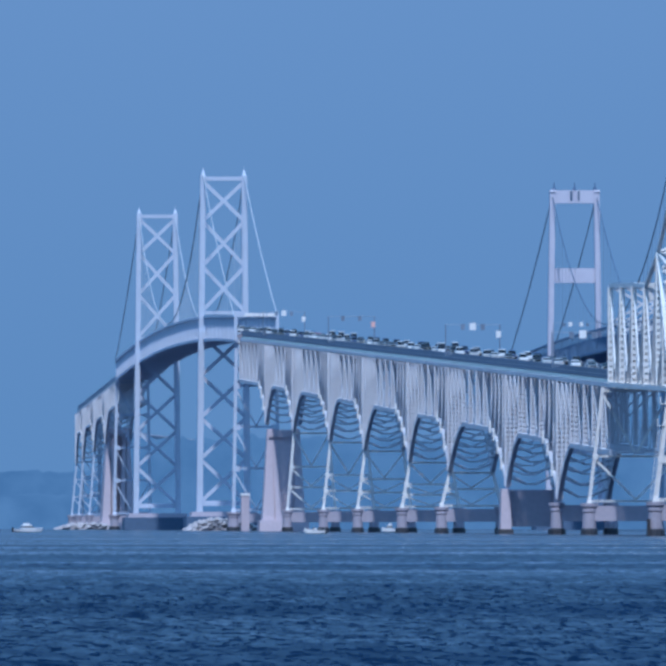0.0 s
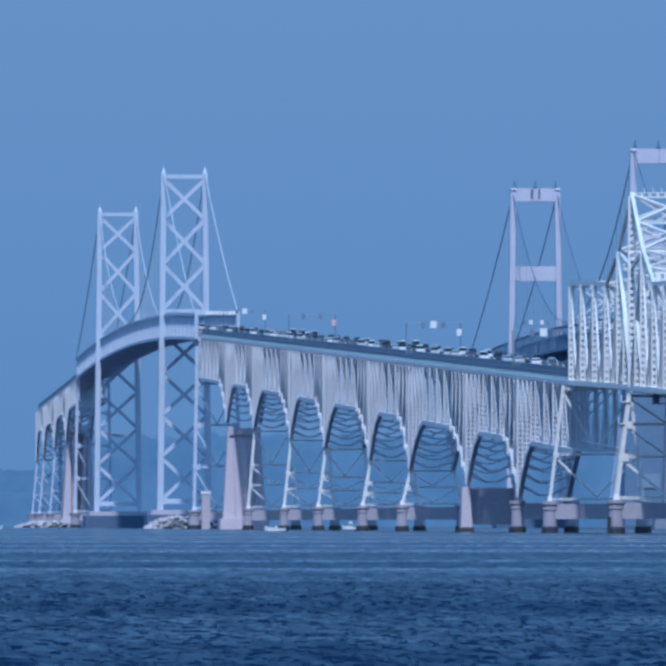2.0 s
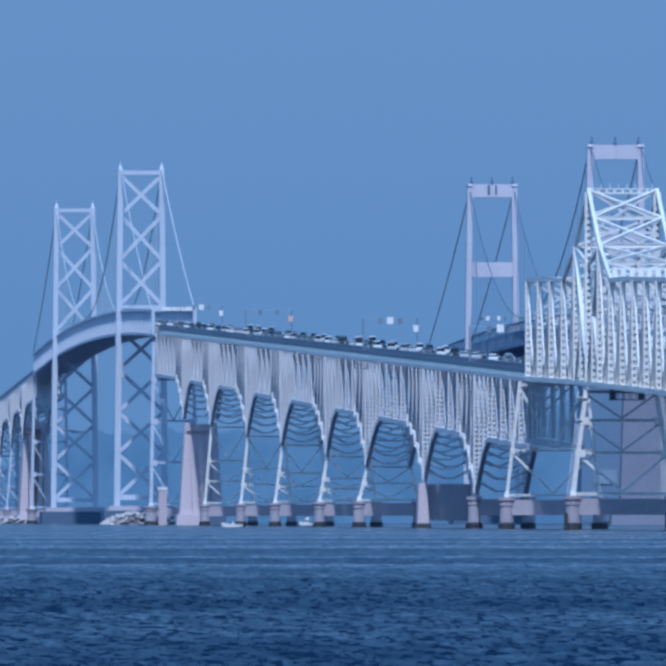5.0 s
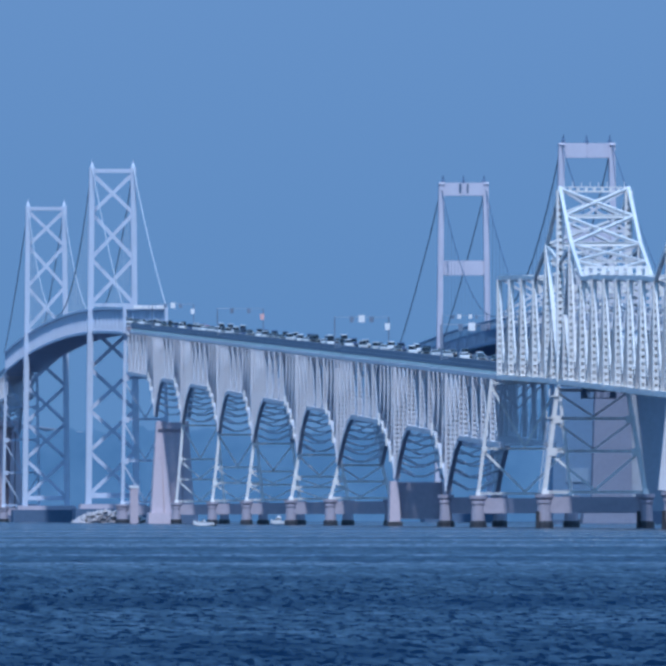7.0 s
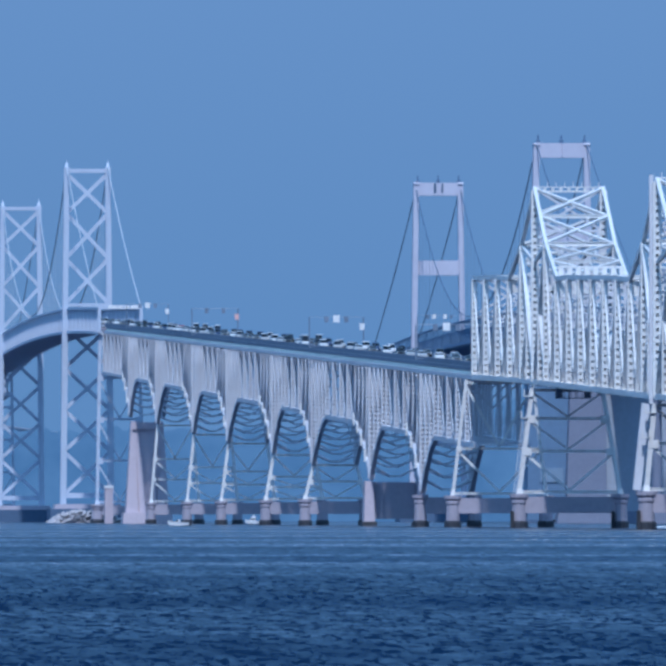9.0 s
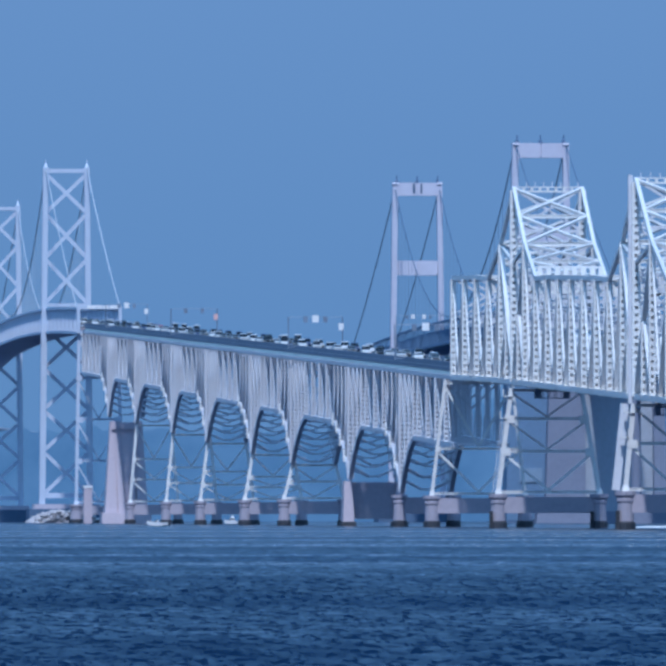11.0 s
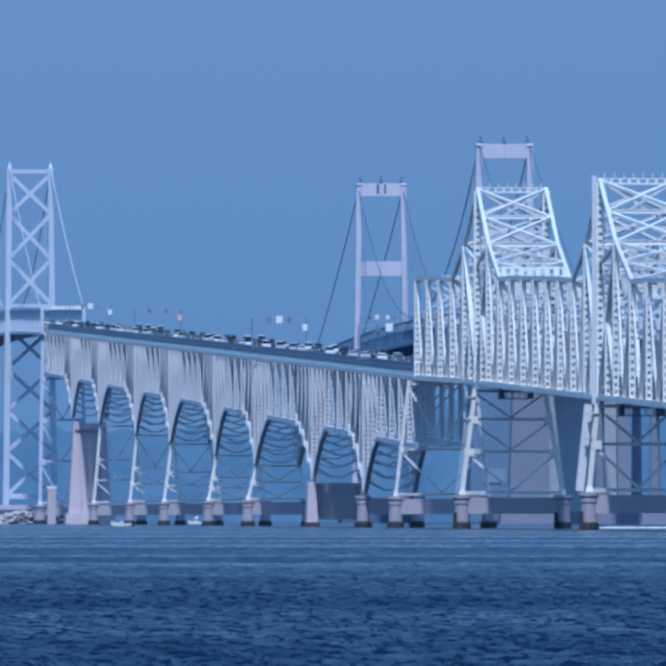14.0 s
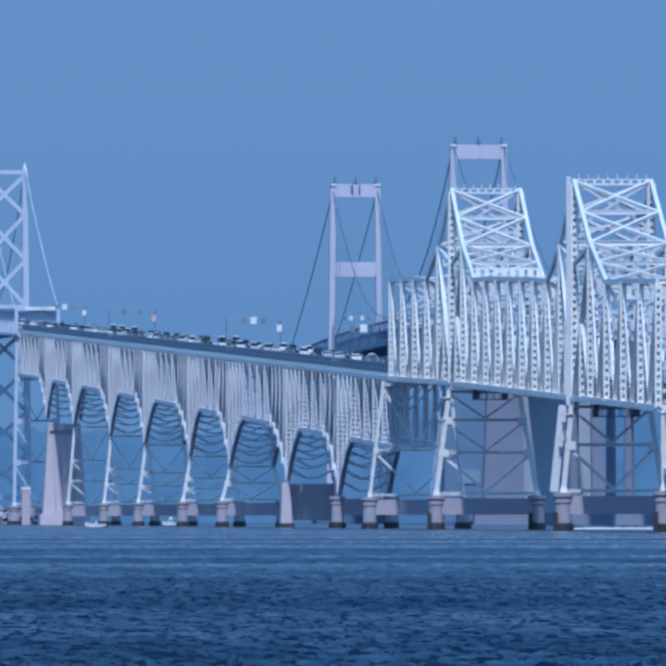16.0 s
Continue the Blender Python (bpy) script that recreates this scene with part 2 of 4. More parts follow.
    l.new(sep.outputs["Y"], off.inputs["Value"])
    def crests(a, lo, hi):
        mr = n.new("ShaderNodeMapRange")
        mr.interpolation_type = "SMOOTHSTEP"
        mr.inputs["From Min"].default_value, mr.inputs["From Max"].default_value = lo, hi
        l.new(a, mr.inputs["Value"])
        return mr.outputs[0]

    lean = sum_of(streaks(1.7, 0.16, 4), 0.5, streaks(0.35, 0.03, 4), 0.35, -0.5)
    lean = sum_of(crests(streaks(2.4, 0.26, 4), 0.52, 0.80), 0.5, lean, 1.0, 0.0)
    near, fine = n.new("ShaderNodeMapRange"), n.new("ShaderNodeMath")
    near.inputs["From Min"].default_value, near.inputs["From Max"].default_value = 140, 420
    near.inputs["To Min"].default_value, near.inputs["To Max"].default_value = 1.0, 0.0
    l.new(sep.outputs["Y"], near.inputs["Value"])
    fine.operation = "MULTIPLY"
    l.new(near.outputs[0], fine.inputs[0])
    l.new(crests(streaks(3.3, 0.45, 4), 0.50, 0.74), fine.inputs[1])
    lean = sum_of(fine.outputs[0], 1.9, lean, 1.0, -0.12)
    lean = sum_of(near.outputs[0], 0.08, lean, 1.0, 0.0)
    lean = sum_of(crests(streaks(1.05, 0.075, 4), 0.52, 0.80), 0.4, lean, 1.0, 0.0)
    lean = sum_of(lean, 1.0, crests(streaks(0.0004, 0.0085, 3), 0.40, 0.66), -0.19, 0.05)
    lean = sum_of(lean, 1.0, off.outputs[0], 1.0, 0.0)
    side = sum_of(streaks(2.3, 0.3, 3), 0.3, streaks(0.5, 0.07, 2), 0.2, -0.25)
    cap = n.new("ShaderNodeMath")
    cap.operation = "MINIMUM"
    cap.inputs[1].default_value = 0.95
    l.new(lean, cap.inputs[0])
    lean = cap.outputs[0]
    neg, vec, nrm = n.new("ShaderNodeMath"), n.new("ShaderNodeCombineXYZ"), n.new("ShaderNodeVectorMath")
    neg.operation, nrm.operation = "MULTIPLY", "NORMALIZE"
    neg.inputs[1].default_value = -1
    l.new(lean, neg.inputs[0])
    l.new(side, vec.inputs["X"])
    l.new(neg.outputs[0], vec.inputs["Y"])
    vec.inputs["Z"].default_value = 1.0
    l.new(vec.outputs[0], nrm.inputs[0])
    l.new(nrm.outputs[0], b.inputs["Normal"])
    me.materials.append(m)
    return tagged(new("water", me), "dark blue choppy bay water reaching the far shore", "water", kind="structure")


make_water()


# ---- far shore: a wooded bank in blue haze, far behind the bridges ----
def make_shore():
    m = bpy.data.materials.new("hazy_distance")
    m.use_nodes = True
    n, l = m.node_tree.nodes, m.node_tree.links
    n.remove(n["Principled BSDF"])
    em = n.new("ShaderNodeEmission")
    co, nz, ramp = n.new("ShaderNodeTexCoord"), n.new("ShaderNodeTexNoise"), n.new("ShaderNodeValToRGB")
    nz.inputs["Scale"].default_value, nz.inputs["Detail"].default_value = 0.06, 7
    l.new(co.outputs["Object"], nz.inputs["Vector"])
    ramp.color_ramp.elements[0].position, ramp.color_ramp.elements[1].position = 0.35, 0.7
    # haze is put into the bank's colour, which glows with no lamp
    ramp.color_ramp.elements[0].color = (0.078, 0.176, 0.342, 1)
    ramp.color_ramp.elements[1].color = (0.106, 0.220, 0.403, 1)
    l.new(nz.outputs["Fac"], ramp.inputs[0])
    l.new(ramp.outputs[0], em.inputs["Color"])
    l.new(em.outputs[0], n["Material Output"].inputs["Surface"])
    rng = np.random.default_rng(3)
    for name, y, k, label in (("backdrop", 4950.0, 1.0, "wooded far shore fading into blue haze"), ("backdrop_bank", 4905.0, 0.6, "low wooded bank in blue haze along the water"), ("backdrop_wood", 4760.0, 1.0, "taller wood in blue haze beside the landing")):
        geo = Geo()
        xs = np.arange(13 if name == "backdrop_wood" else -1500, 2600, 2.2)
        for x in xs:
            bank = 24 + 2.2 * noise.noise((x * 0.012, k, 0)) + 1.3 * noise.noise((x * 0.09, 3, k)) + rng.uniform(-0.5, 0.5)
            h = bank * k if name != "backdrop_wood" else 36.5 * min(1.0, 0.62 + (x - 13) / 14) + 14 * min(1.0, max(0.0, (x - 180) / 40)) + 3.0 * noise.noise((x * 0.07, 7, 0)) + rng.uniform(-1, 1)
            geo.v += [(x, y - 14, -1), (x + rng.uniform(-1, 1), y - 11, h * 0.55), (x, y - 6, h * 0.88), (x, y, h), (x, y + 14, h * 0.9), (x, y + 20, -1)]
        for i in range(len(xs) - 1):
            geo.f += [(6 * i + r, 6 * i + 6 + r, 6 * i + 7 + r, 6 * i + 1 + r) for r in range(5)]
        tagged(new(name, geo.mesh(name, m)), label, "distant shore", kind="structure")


make_shore()


# ---- piers and bents ----
def make_bent(y, top, low, half_top, half_low, panels=2, leg=0.76, group="bridge bents", x0=0.0, rises=(), skew=0.0, mat=None):
    """A steel bent: two battered legs, level struts and V braces."""
    ob = thing("bridge_bent", "pale silver steel bent with battered legs and V braces on pedestals", "bridge bent", group)
    h, legs, mat = top - low, {}, mat or STEEL

    def at(side, f):
        return Vector((x0 + side * (half_low + (half_top - half_low) * f) + (skew * (1.5 - 2 * f) if side > 0 else 0), y, low + h * f))

    for side in (-1, 1):
        legs[side] = part("leg", Geo().bar(at(side, 0), at(side, 1), leg * 0.82, leg * 1.2), mat, ob)
        part("shoe", Geo().taper((at(side, 0).x - leg * 0.62, at(side, 0).x + leg * 0.62, y - leg, y + leg, low - 0.25), (at(side, 0).x - leg * 0.45, at(side, 0).x + leg * 0.45, y - leg * 0.7, y + leg * 0.7, low + 0.7)), mat, legs[side])
    rises = rises or [i / panels * 0.98 + 0.01 for i in range(panels + 1)]
    panels = len(rises) - 1
    for i, f in enumerate(rises):
        part("strut", Geo().ibar(at(-1, f), at(1, f), 0.5, leg * 0.58), mat, ob)
        if i < panels:
            f1 = rises[i + 1]
            mid = (at(-1, f) + at(1, f)) / 2
            for side in (-1, 1):
                part("brace", Geo().ibar(mid + Vector((0, 0, 0.3)), at(side, f1 - 0.02), 0.4, leg * 0.38), mat, ob)
                g = at(side, f1)
                if i < panels - 1:
                    reach = 1.35 if leg > 0.8 else 0.85
                    a, b = sorted((g.x + side * 0.5 * leg, g.x - side * reach * leg))
                    part("gusset_plate", Geo().box(a, b, y - leg * 0.66, y - leg * 0.6, g.z - 0.85 * leg, g.z + 0.6 * leg), mat, legs[side])
    return ob


def make_pedestals(y, half, top, r=1.5, wall=True, x0=0.0, fender=False):
    """Two capped concrete shafts on dark footings, tied by a beam clear of the water."""
    ob = thing("bridge_pier", "weathered concrete twin-shaft pier with dark waterline footings", "bridge pier", "bridge piers in the water")
    for side in (-1, 1):
        x = x0 + side * half
        shaft = part("shaft", Geo().turned(x, y, [(r * 0.92, 1.1), (r * 0.86, top - 1.7), (r * 1.0, top - 1.5), (r * 1.0, top - 1.1), (r * 0.92, top - 1.0), (r * 1.18, top - 0.6), (r * 1.18, top - 0.05)], 12), CONCRETE, ob)
        part("footing", Geo().turned(x, y, [(r * 1.15, -2.0), (r * 1.12, 0.9), (r * 0.95, 1.15)], 12), WET, shaft, "dark fouled footing")
        if fender:
            part("fender_post", Geo().box(x - r * 1.12, x - r * 0.72, y - r * 0.9, y - r * 0.3, -1.5, 2.7), WET, shaft, "dark timber fender post")
    if wall:
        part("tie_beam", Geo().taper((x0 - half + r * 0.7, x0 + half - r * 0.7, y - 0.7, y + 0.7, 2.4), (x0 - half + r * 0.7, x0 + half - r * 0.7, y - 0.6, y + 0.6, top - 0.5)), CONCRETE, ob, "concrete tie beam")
    return ob


def make_wall_pier(y, half, top):
    ob = thing("bridge_pier", "broad concrete wall pier with buttressed ends", "bridge pier", "bridge piers in the water")
    for side in (-1, 1):
        x = side * half
        buttress = part("buttress", Geo().taper((x - 1.05, x + 1.05, y - 3.0, y + 3.0, 0.8), (x - 0.8, x + 0.8, y - 2.4, y + 2.4, top)), PINK, ob)
        part("footing", Geo().taper((x - 1.5, x + 1.5, y - 4.2, y + 4.2, -2), (x - 1.4, x + 1.4, y - 3.9, y + 3.9, 0.9)), WET, buttress, "dark fouled footing")
    part("wall", Geo().taper((-half + 1.2, half - 1.2, y - 1.4, y + 1.1, 1.4), (-half + 0.9, half - 0.9, y - 1.2, y + 0.9, top - 0.6)), CONCRETE, ob, "concrete wall")
    part("cap_beam", Geo().box(-half + 0.9, half - 0.9, y - 0.3, y + 2.0, top - 1.0, top - 0.2), CONCRETE, ob)
    return ob


# ---- deck truss spans of the older bridge ----
HALF = 4.45


def make_deck_truss(y0, y1, panels, deep0, deep1, x=0.0, half=HALF, group="deck truss spans", mid=11.8, haunch=10.2, mat=None):
    """A truss below the road from y0 (far) to y1 (near), its lower chord curved down to the piers.
    Posts stand at every panel point, lighter ones half-way between near the piers; the diagonals lean in from both piers."""
    mat = mat or DULLED
    ob = thing("deck_truss_span", "haze-blue steel deck truss of the second bridge" if mat is HAZE_BLUE else "pale silver steel deck truss with laced posts and arched lower chord", "bridge span", group)
    count = 2 * panels
    ys = [y0 + (y1 - y0) * i / count for i in range(count + 1)]
    up, low = [], []
    for i, y in enumerate(ys):
        f = i / count
        d = mid
        if deep0:
            d += haunch * max(0, 1 - f / 0.26) ** 1.5
        if deep1:
            d += haunch * max(0, 1 - (1 - f) / 0.26) ** 1.5
        up.append(level(y))
        low.append(level(y) - d)

    def near_pier(i):
        return (deep0 and i < 0.27 * count) or (deep1 and count - i < 0.27 * count)

    for s in (-1, 1):
        sx = x + s * half
        for i in range(0, count, 2):
            part("top_chord", Geo().bar((sx, ys[i], up[i] - 0.25), (sx, ys[i + 2], up[i + 2] - 0.25), 0.42, 0.72), mat, ob)
        for i in range(count):
            part("bottom_chord", Geo().bar((sx, ys[i], low[i]), (sx, ys[i + 1], low[i + 1]), 0.8, 0.9), mat, ob)
        for i, y in enumerate(ys[:-1]):
            pier = i == 0 and deep0
            if i % 2 == 0 or near_pier(i):
                wide = 1.3 if pier else 0.95 if i < panels or not near_pier(i) else 0.7
                post = part("post", Geo().laced((sx, y, low[i]), (sx, y, up[i] - 0.65), wide, 0.9, 0.85), mat, ob)
            if near_pier(i) and i > panels:
                part("joint_plate", Geo().box(sx - 0.72, sx - 0.15, y - 0.62, y - 0.52, low[i] - 0.5, low[i] + 1.9), STEEL, post, "bright joint plate")
        for i in range(count):
            a, b = (i, i + 1) if i < panels else (i + 1, i)
            if near_pier(i + 0.5):
                part("diagonal", Geo().laced((sx, ys[a], up[a] - 1.0), (sx, ys[b], low[b] + 0.5), 0.4 if i < panels else 0.8, 0.8, 0.85), mat, ob)
            elif i % 2 == 0:
                part("diagonal", Geo().path([(sx, ys[i], up[i] - 1.0), (sx, ys[i + 1], low[i + 1] + 0.5), (sx, ys[i + 2], up[i + 2] - 1.0)], 0.15, 0.5), mat, ob)
    for i, y in enumerate(ys[:-1]):
        if i % 2 == 0:
            part("floor_beam", Geo().ibar((x - half + 0.3, y, up[i] - 0.2), (x + half - 0.3, y, up[i] - 0.2), 0.4, 1.2), mat, ob)
            for s in (-1, 1):
                part("sway_brace", Geo().bar((x + s * half, y, up[i] - 1.4), (x, y, (low[i] + up[i]) / 2 + 0.2), 0.28, 0.3), mat, ob)
        if not near_pier(i + 0.5):
            part("lateral_strut", Geo().bar((x - half, y, low[i]), (x + half, y, low[i]), 0.4, 0.5), mat, ob)
        # shallow V bracing between the lower chords, flat in the middle
        hi, lo = (i + 1, i) if i < panels else (i, i + 1)
        for start, dip in ((0.0, 0.42), (0.5, 0.92)) if near_pier(i + 0.5) else ((0.0, 0.9),):
            a = Vector((0, ys[hi], low[hi])).lerp(Vector((0, ys[lo], low[lo])), start)
            c = Vector((0, ys[hi], low[hi])).lerp(Vector((0, ys[lo], low[lo])), dip)
            part("lateral_brace", Geo().path([(x - half, a.y, a.z), (x - 0.9, c.y, c.z), (x + 0.9, c.y, c.z), (x + half, a.y, a.z)], 0.32, 0.32), mat, ob)
    return ob


def make_roadway(ys, x=0.0, half=3.8, name="road_deck", label="straight bridge roadway with pale green edge girder and slate railing", rail=1.5, green=True):
    ob = tagged(thing(name, label, "road deck"), kind="structure")
    for y0, y1 in zip(ys, ys[1:]):
        z0, z1 = level(y0) + 0.35, level(y1) + 0.35
        part("slab", Geo().hexa([(x - half, y1, z1 + 0.9), (x + half, y1, z1 + 0.9), (x + half, y0, z0 + 0.9), (x - half, y0, z0 + 0.9),
                                 (x - half, y1, z1 + 1.35), (x + half, y1, z1 + 1.35), (x + half, y0, z0 + 1.35), (x - half, y0, z0 + 1.35)]), CONCRETE, ob)
        part("asphalt", Geo().bar((x, y1, z1 + 1.37), (x, y0, z0 + 1.37), 2 * half - 0.6, 0.06), ROAD, ob, "dark asphalt surface")
        for s in (-1, 1):
            sx = x + s * (half + 0.15)
            part("edge_girder", Geo().bar((sx, y1, z1 + 0.02), (sx, y0, z0 + 0.02), 0.3, 0.7), GREEN if green else STEEL, ob, "pale green edge girder")
            part("railing", Geo().bar((sx, y1, z1 + 0.5 + rail / 2), (sx, y0, z0 + 0.5 + rail / 2), 0.2, rail), RAIL, ob, "slate railing")
            for zr in (0.42, 1.0):
                part("hand_rail", Geo().bar((sx, y1, z1 + 0.5 + rail * zr), (sx, y0, z0 + 0.5 + rail * zr), 0.26, 0.1), GREY, ob, "grey hand rail")
    return ob


for k, (a, b) in enumerate(zip(SPAN_ENDS, SPAN_ENDS[1:])):
    make_deck_truss(a, b, round((a - b) / 21), k > 0, k < 8)
make_roadway(SPAN_ENDS[:-1] + [WEST_END])
LOW_AT = {3068.0: 25.8, 2898.0: 22.3, 2753.0: 19.2, 2585.0: 15.8, 2452.0: 12.6}
for y, z in LOW_AT.items():
    make_bent(y, level(y) - 22.3, 5.6, HALF, 6.2, rises=(0.01, 0.29, 0.55, 0.98) if z > 25 else (0.01, 0.27, 0.50, 0.98) if z > 14 else (0.01, 0.50, 0.98))
    make_pedestals(y, 6.2, 5.5, 1.3)
make_wall_pier(2282.0, 5.0, level(2282.0) - 22.6)
make_pedestals(2149.0, 4.9, level(2149.0) - 22.6, 1.25)


def make_anchorage(y, x, top, low_half=9.5, high_half=6.3, length=30.0, deep=4.0):
    """Tapered twin concrete columns with grooves, a recessed wall between and a base block."""
    ob = thing("cable_anchorage", "tall pinkish concrete anchorage with tapered grooved columns", "bridge anchorage", "cable anchorages")
    for s in (-1, 1):
        for lo, hi in (((low_half - 3.4, low_half), (high_half - 0.9, high_half)), ((max(0.15, low_half - 6.2), low_half - 3.8), (high_half - 2.2, high_half - 1.1))):
            a, b = sorted((s * lo[0], s * lo[1]))
            c, d = sorted((s * hi[0], s * hi[1]))
            part("column", Geo().taper((x + a, x + b, y, y + length, 1.0), (x + c, x + d, y + 2, y + length - 2, top)), PINK, ob)
    part("back_wall", Geo().taper((x - low_half + 1.5, x + low_half - 1.5, y + deep, y + length - 1.2, 1.0), (x - high_half + 0.5, x + high_half - 0.5, y + deep + 0.6, y + length - 3, top - 0.5)), PINK, ob, "recessed wall")
    part("top_slab", Geo().box(x - high_half + 0.3, x + high_half - 0.3, y + 1.0, y + length - 2.2, top - 2.2, top - 0.3), PINK, ob)
    part("base_block", Geo().taper((x - low_half - 0.8, x + low_half + 0.8, y - 2, y + length + 2, -2), (x - low_half - 0.7, x + low_half + 0.7, y - 1.5, y + length + 1.5, 2.9)), PINK, ob)
    return ob


make_anchorage(3190.0, -0.8, level(3208.0) - 23.6, 5.9, 4.3, 9.0, 1.2)
make_anchorage(4395.0, 0.0, level(4400.0) - 14.5, 6.2, 4.0, 25)


# ---- older suspension span: cross-braced towers ----
def make_braced_tower(y, rise=0.0):
    ob = thing("suspension_tower", "tall pale haze-blued steel tower with X bracing between two legs", "bridge tower", "cross-braced suspension towers")

    def at(side, z):
        return Vector((side * (7.2 + (6.15 - 7.2) * (z - 6) / 100.0), y, z))

    for s in (-1, 1):
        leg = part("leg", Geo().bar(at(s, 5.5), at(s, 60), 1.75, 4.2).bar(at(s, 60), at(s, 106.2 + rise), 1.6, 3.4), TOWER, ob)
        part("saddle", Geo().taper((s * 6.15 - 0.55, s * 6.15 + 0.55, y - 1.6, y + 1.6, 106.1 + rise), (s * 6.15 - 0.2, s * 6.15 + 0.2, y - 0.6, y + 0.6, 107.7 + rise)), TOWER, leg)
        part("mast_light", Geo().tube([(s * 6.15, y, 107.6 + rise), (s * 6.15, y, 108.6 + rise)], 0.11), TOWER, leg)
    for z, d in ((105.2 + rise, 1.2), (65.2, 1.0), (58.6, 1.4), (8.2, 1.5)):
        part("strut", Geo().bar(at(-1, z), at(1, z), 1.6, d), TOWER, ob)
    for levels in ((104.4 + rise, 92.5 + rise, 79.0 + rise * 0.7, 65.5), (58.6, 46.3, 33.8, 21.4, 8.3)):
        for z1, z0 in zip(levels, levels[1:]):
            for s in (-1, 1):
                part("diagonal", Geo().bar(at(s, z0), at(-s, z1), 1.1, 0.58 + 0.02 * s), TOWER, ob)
    return ob


def make_tower_pier(y, x=0.0, half=10.5, top=5.6, mat=None):
    ob = thing("tower_pier", "broad low concrete tower pier standing in the water", "bridge pier", "suspension tower piers")
    part("block", Geo().taper((x - half, x + half, y - 9, y + 9, 2.6), (x - half + 0.8, x + half - 0.8, y - 8, y + 8, top)), CONCRETE, ob)
    part("fender", Geo().taper((x - half - 1, x + half + 1, y - 11, y + 11, -2), (x - half - 1, x + half + 1, y - 11, y + 11, 4.2)), SLATE, ob, "dark blue fender wall round the pier")
    return ob


for y in (TOWER_NEAR, TOWER_FAR):
    make_braced_tower(y, 1.5 if y == TOWER_FAR else 0.2)
    make_tower_pier(y)


def sag(y, low, top=106.6):
    """Cable height over the main span."""
    f = (y - (TOWER_NEAR + TOWER_FAR) / 2) / ((TOWER_FAR - TOWER_NEAR) / 2)
    return low + (top - low) * f * f


def make_cables(x, half, top, low, anchor_z, mat=None):
    mat = mat or CABLE
    ob = thing("suspension_cables", "long grey main cables with thin suspender ropes", "bridge cable")
    for s in (-1, 1):
        sx = x + s * half
        n = 40
        pts = [(sx, BENT_NEAR, level(BENT_NEAR) + anchor_z)]
        for i in range(1, 12):
            f = i / 12
            z0, z1 = level(BENT_NEAR) + anchor_z, top
            pts.append((sx, BENT_NEAR + (TOWER_NEAR - BENT_NEAR) * f, z0 + (z1 - z0) * f - 9 * f * (1 - f)))
        pts += [(sx, TOWER_NEAR + (TOWER_FAR - TOWER_NEAR) * i / n, sag(TOWER_NEAR + (TOWER_FAR - TOWER_NEAR) * i / n, low, top)) for i in range(n + 1)]
        for i in range(1, 13):
            f = 1 - i / 12
            z0, z1 = level(BENT_FAR) + anchor_z, top
            pts.append((sx, BENT_FAR + (TOWER_FAR - BENT_FAR) * f, z0 + (z1 - z0) * f - 9 * f * (1 - f)))
        part("main_cable", Geo().tube(pts, 0.17, 8), mat, ob)
        for i in range(1, 32):
            y = TOWER_NEAR + (TOWER_FAR - TOWER_NEAR) * i / 32
            z = sag(y, low, top)
            if z > level(y) + 7:
                part("suspender", Geo().tube([(sx, y, level(y) + 5), (sx, y, z)], 0.05, 5), mat, ob)
    return ob


make_cables(0.0, 6.15, 106.8, level(CREST) + 7.0, 6.0)


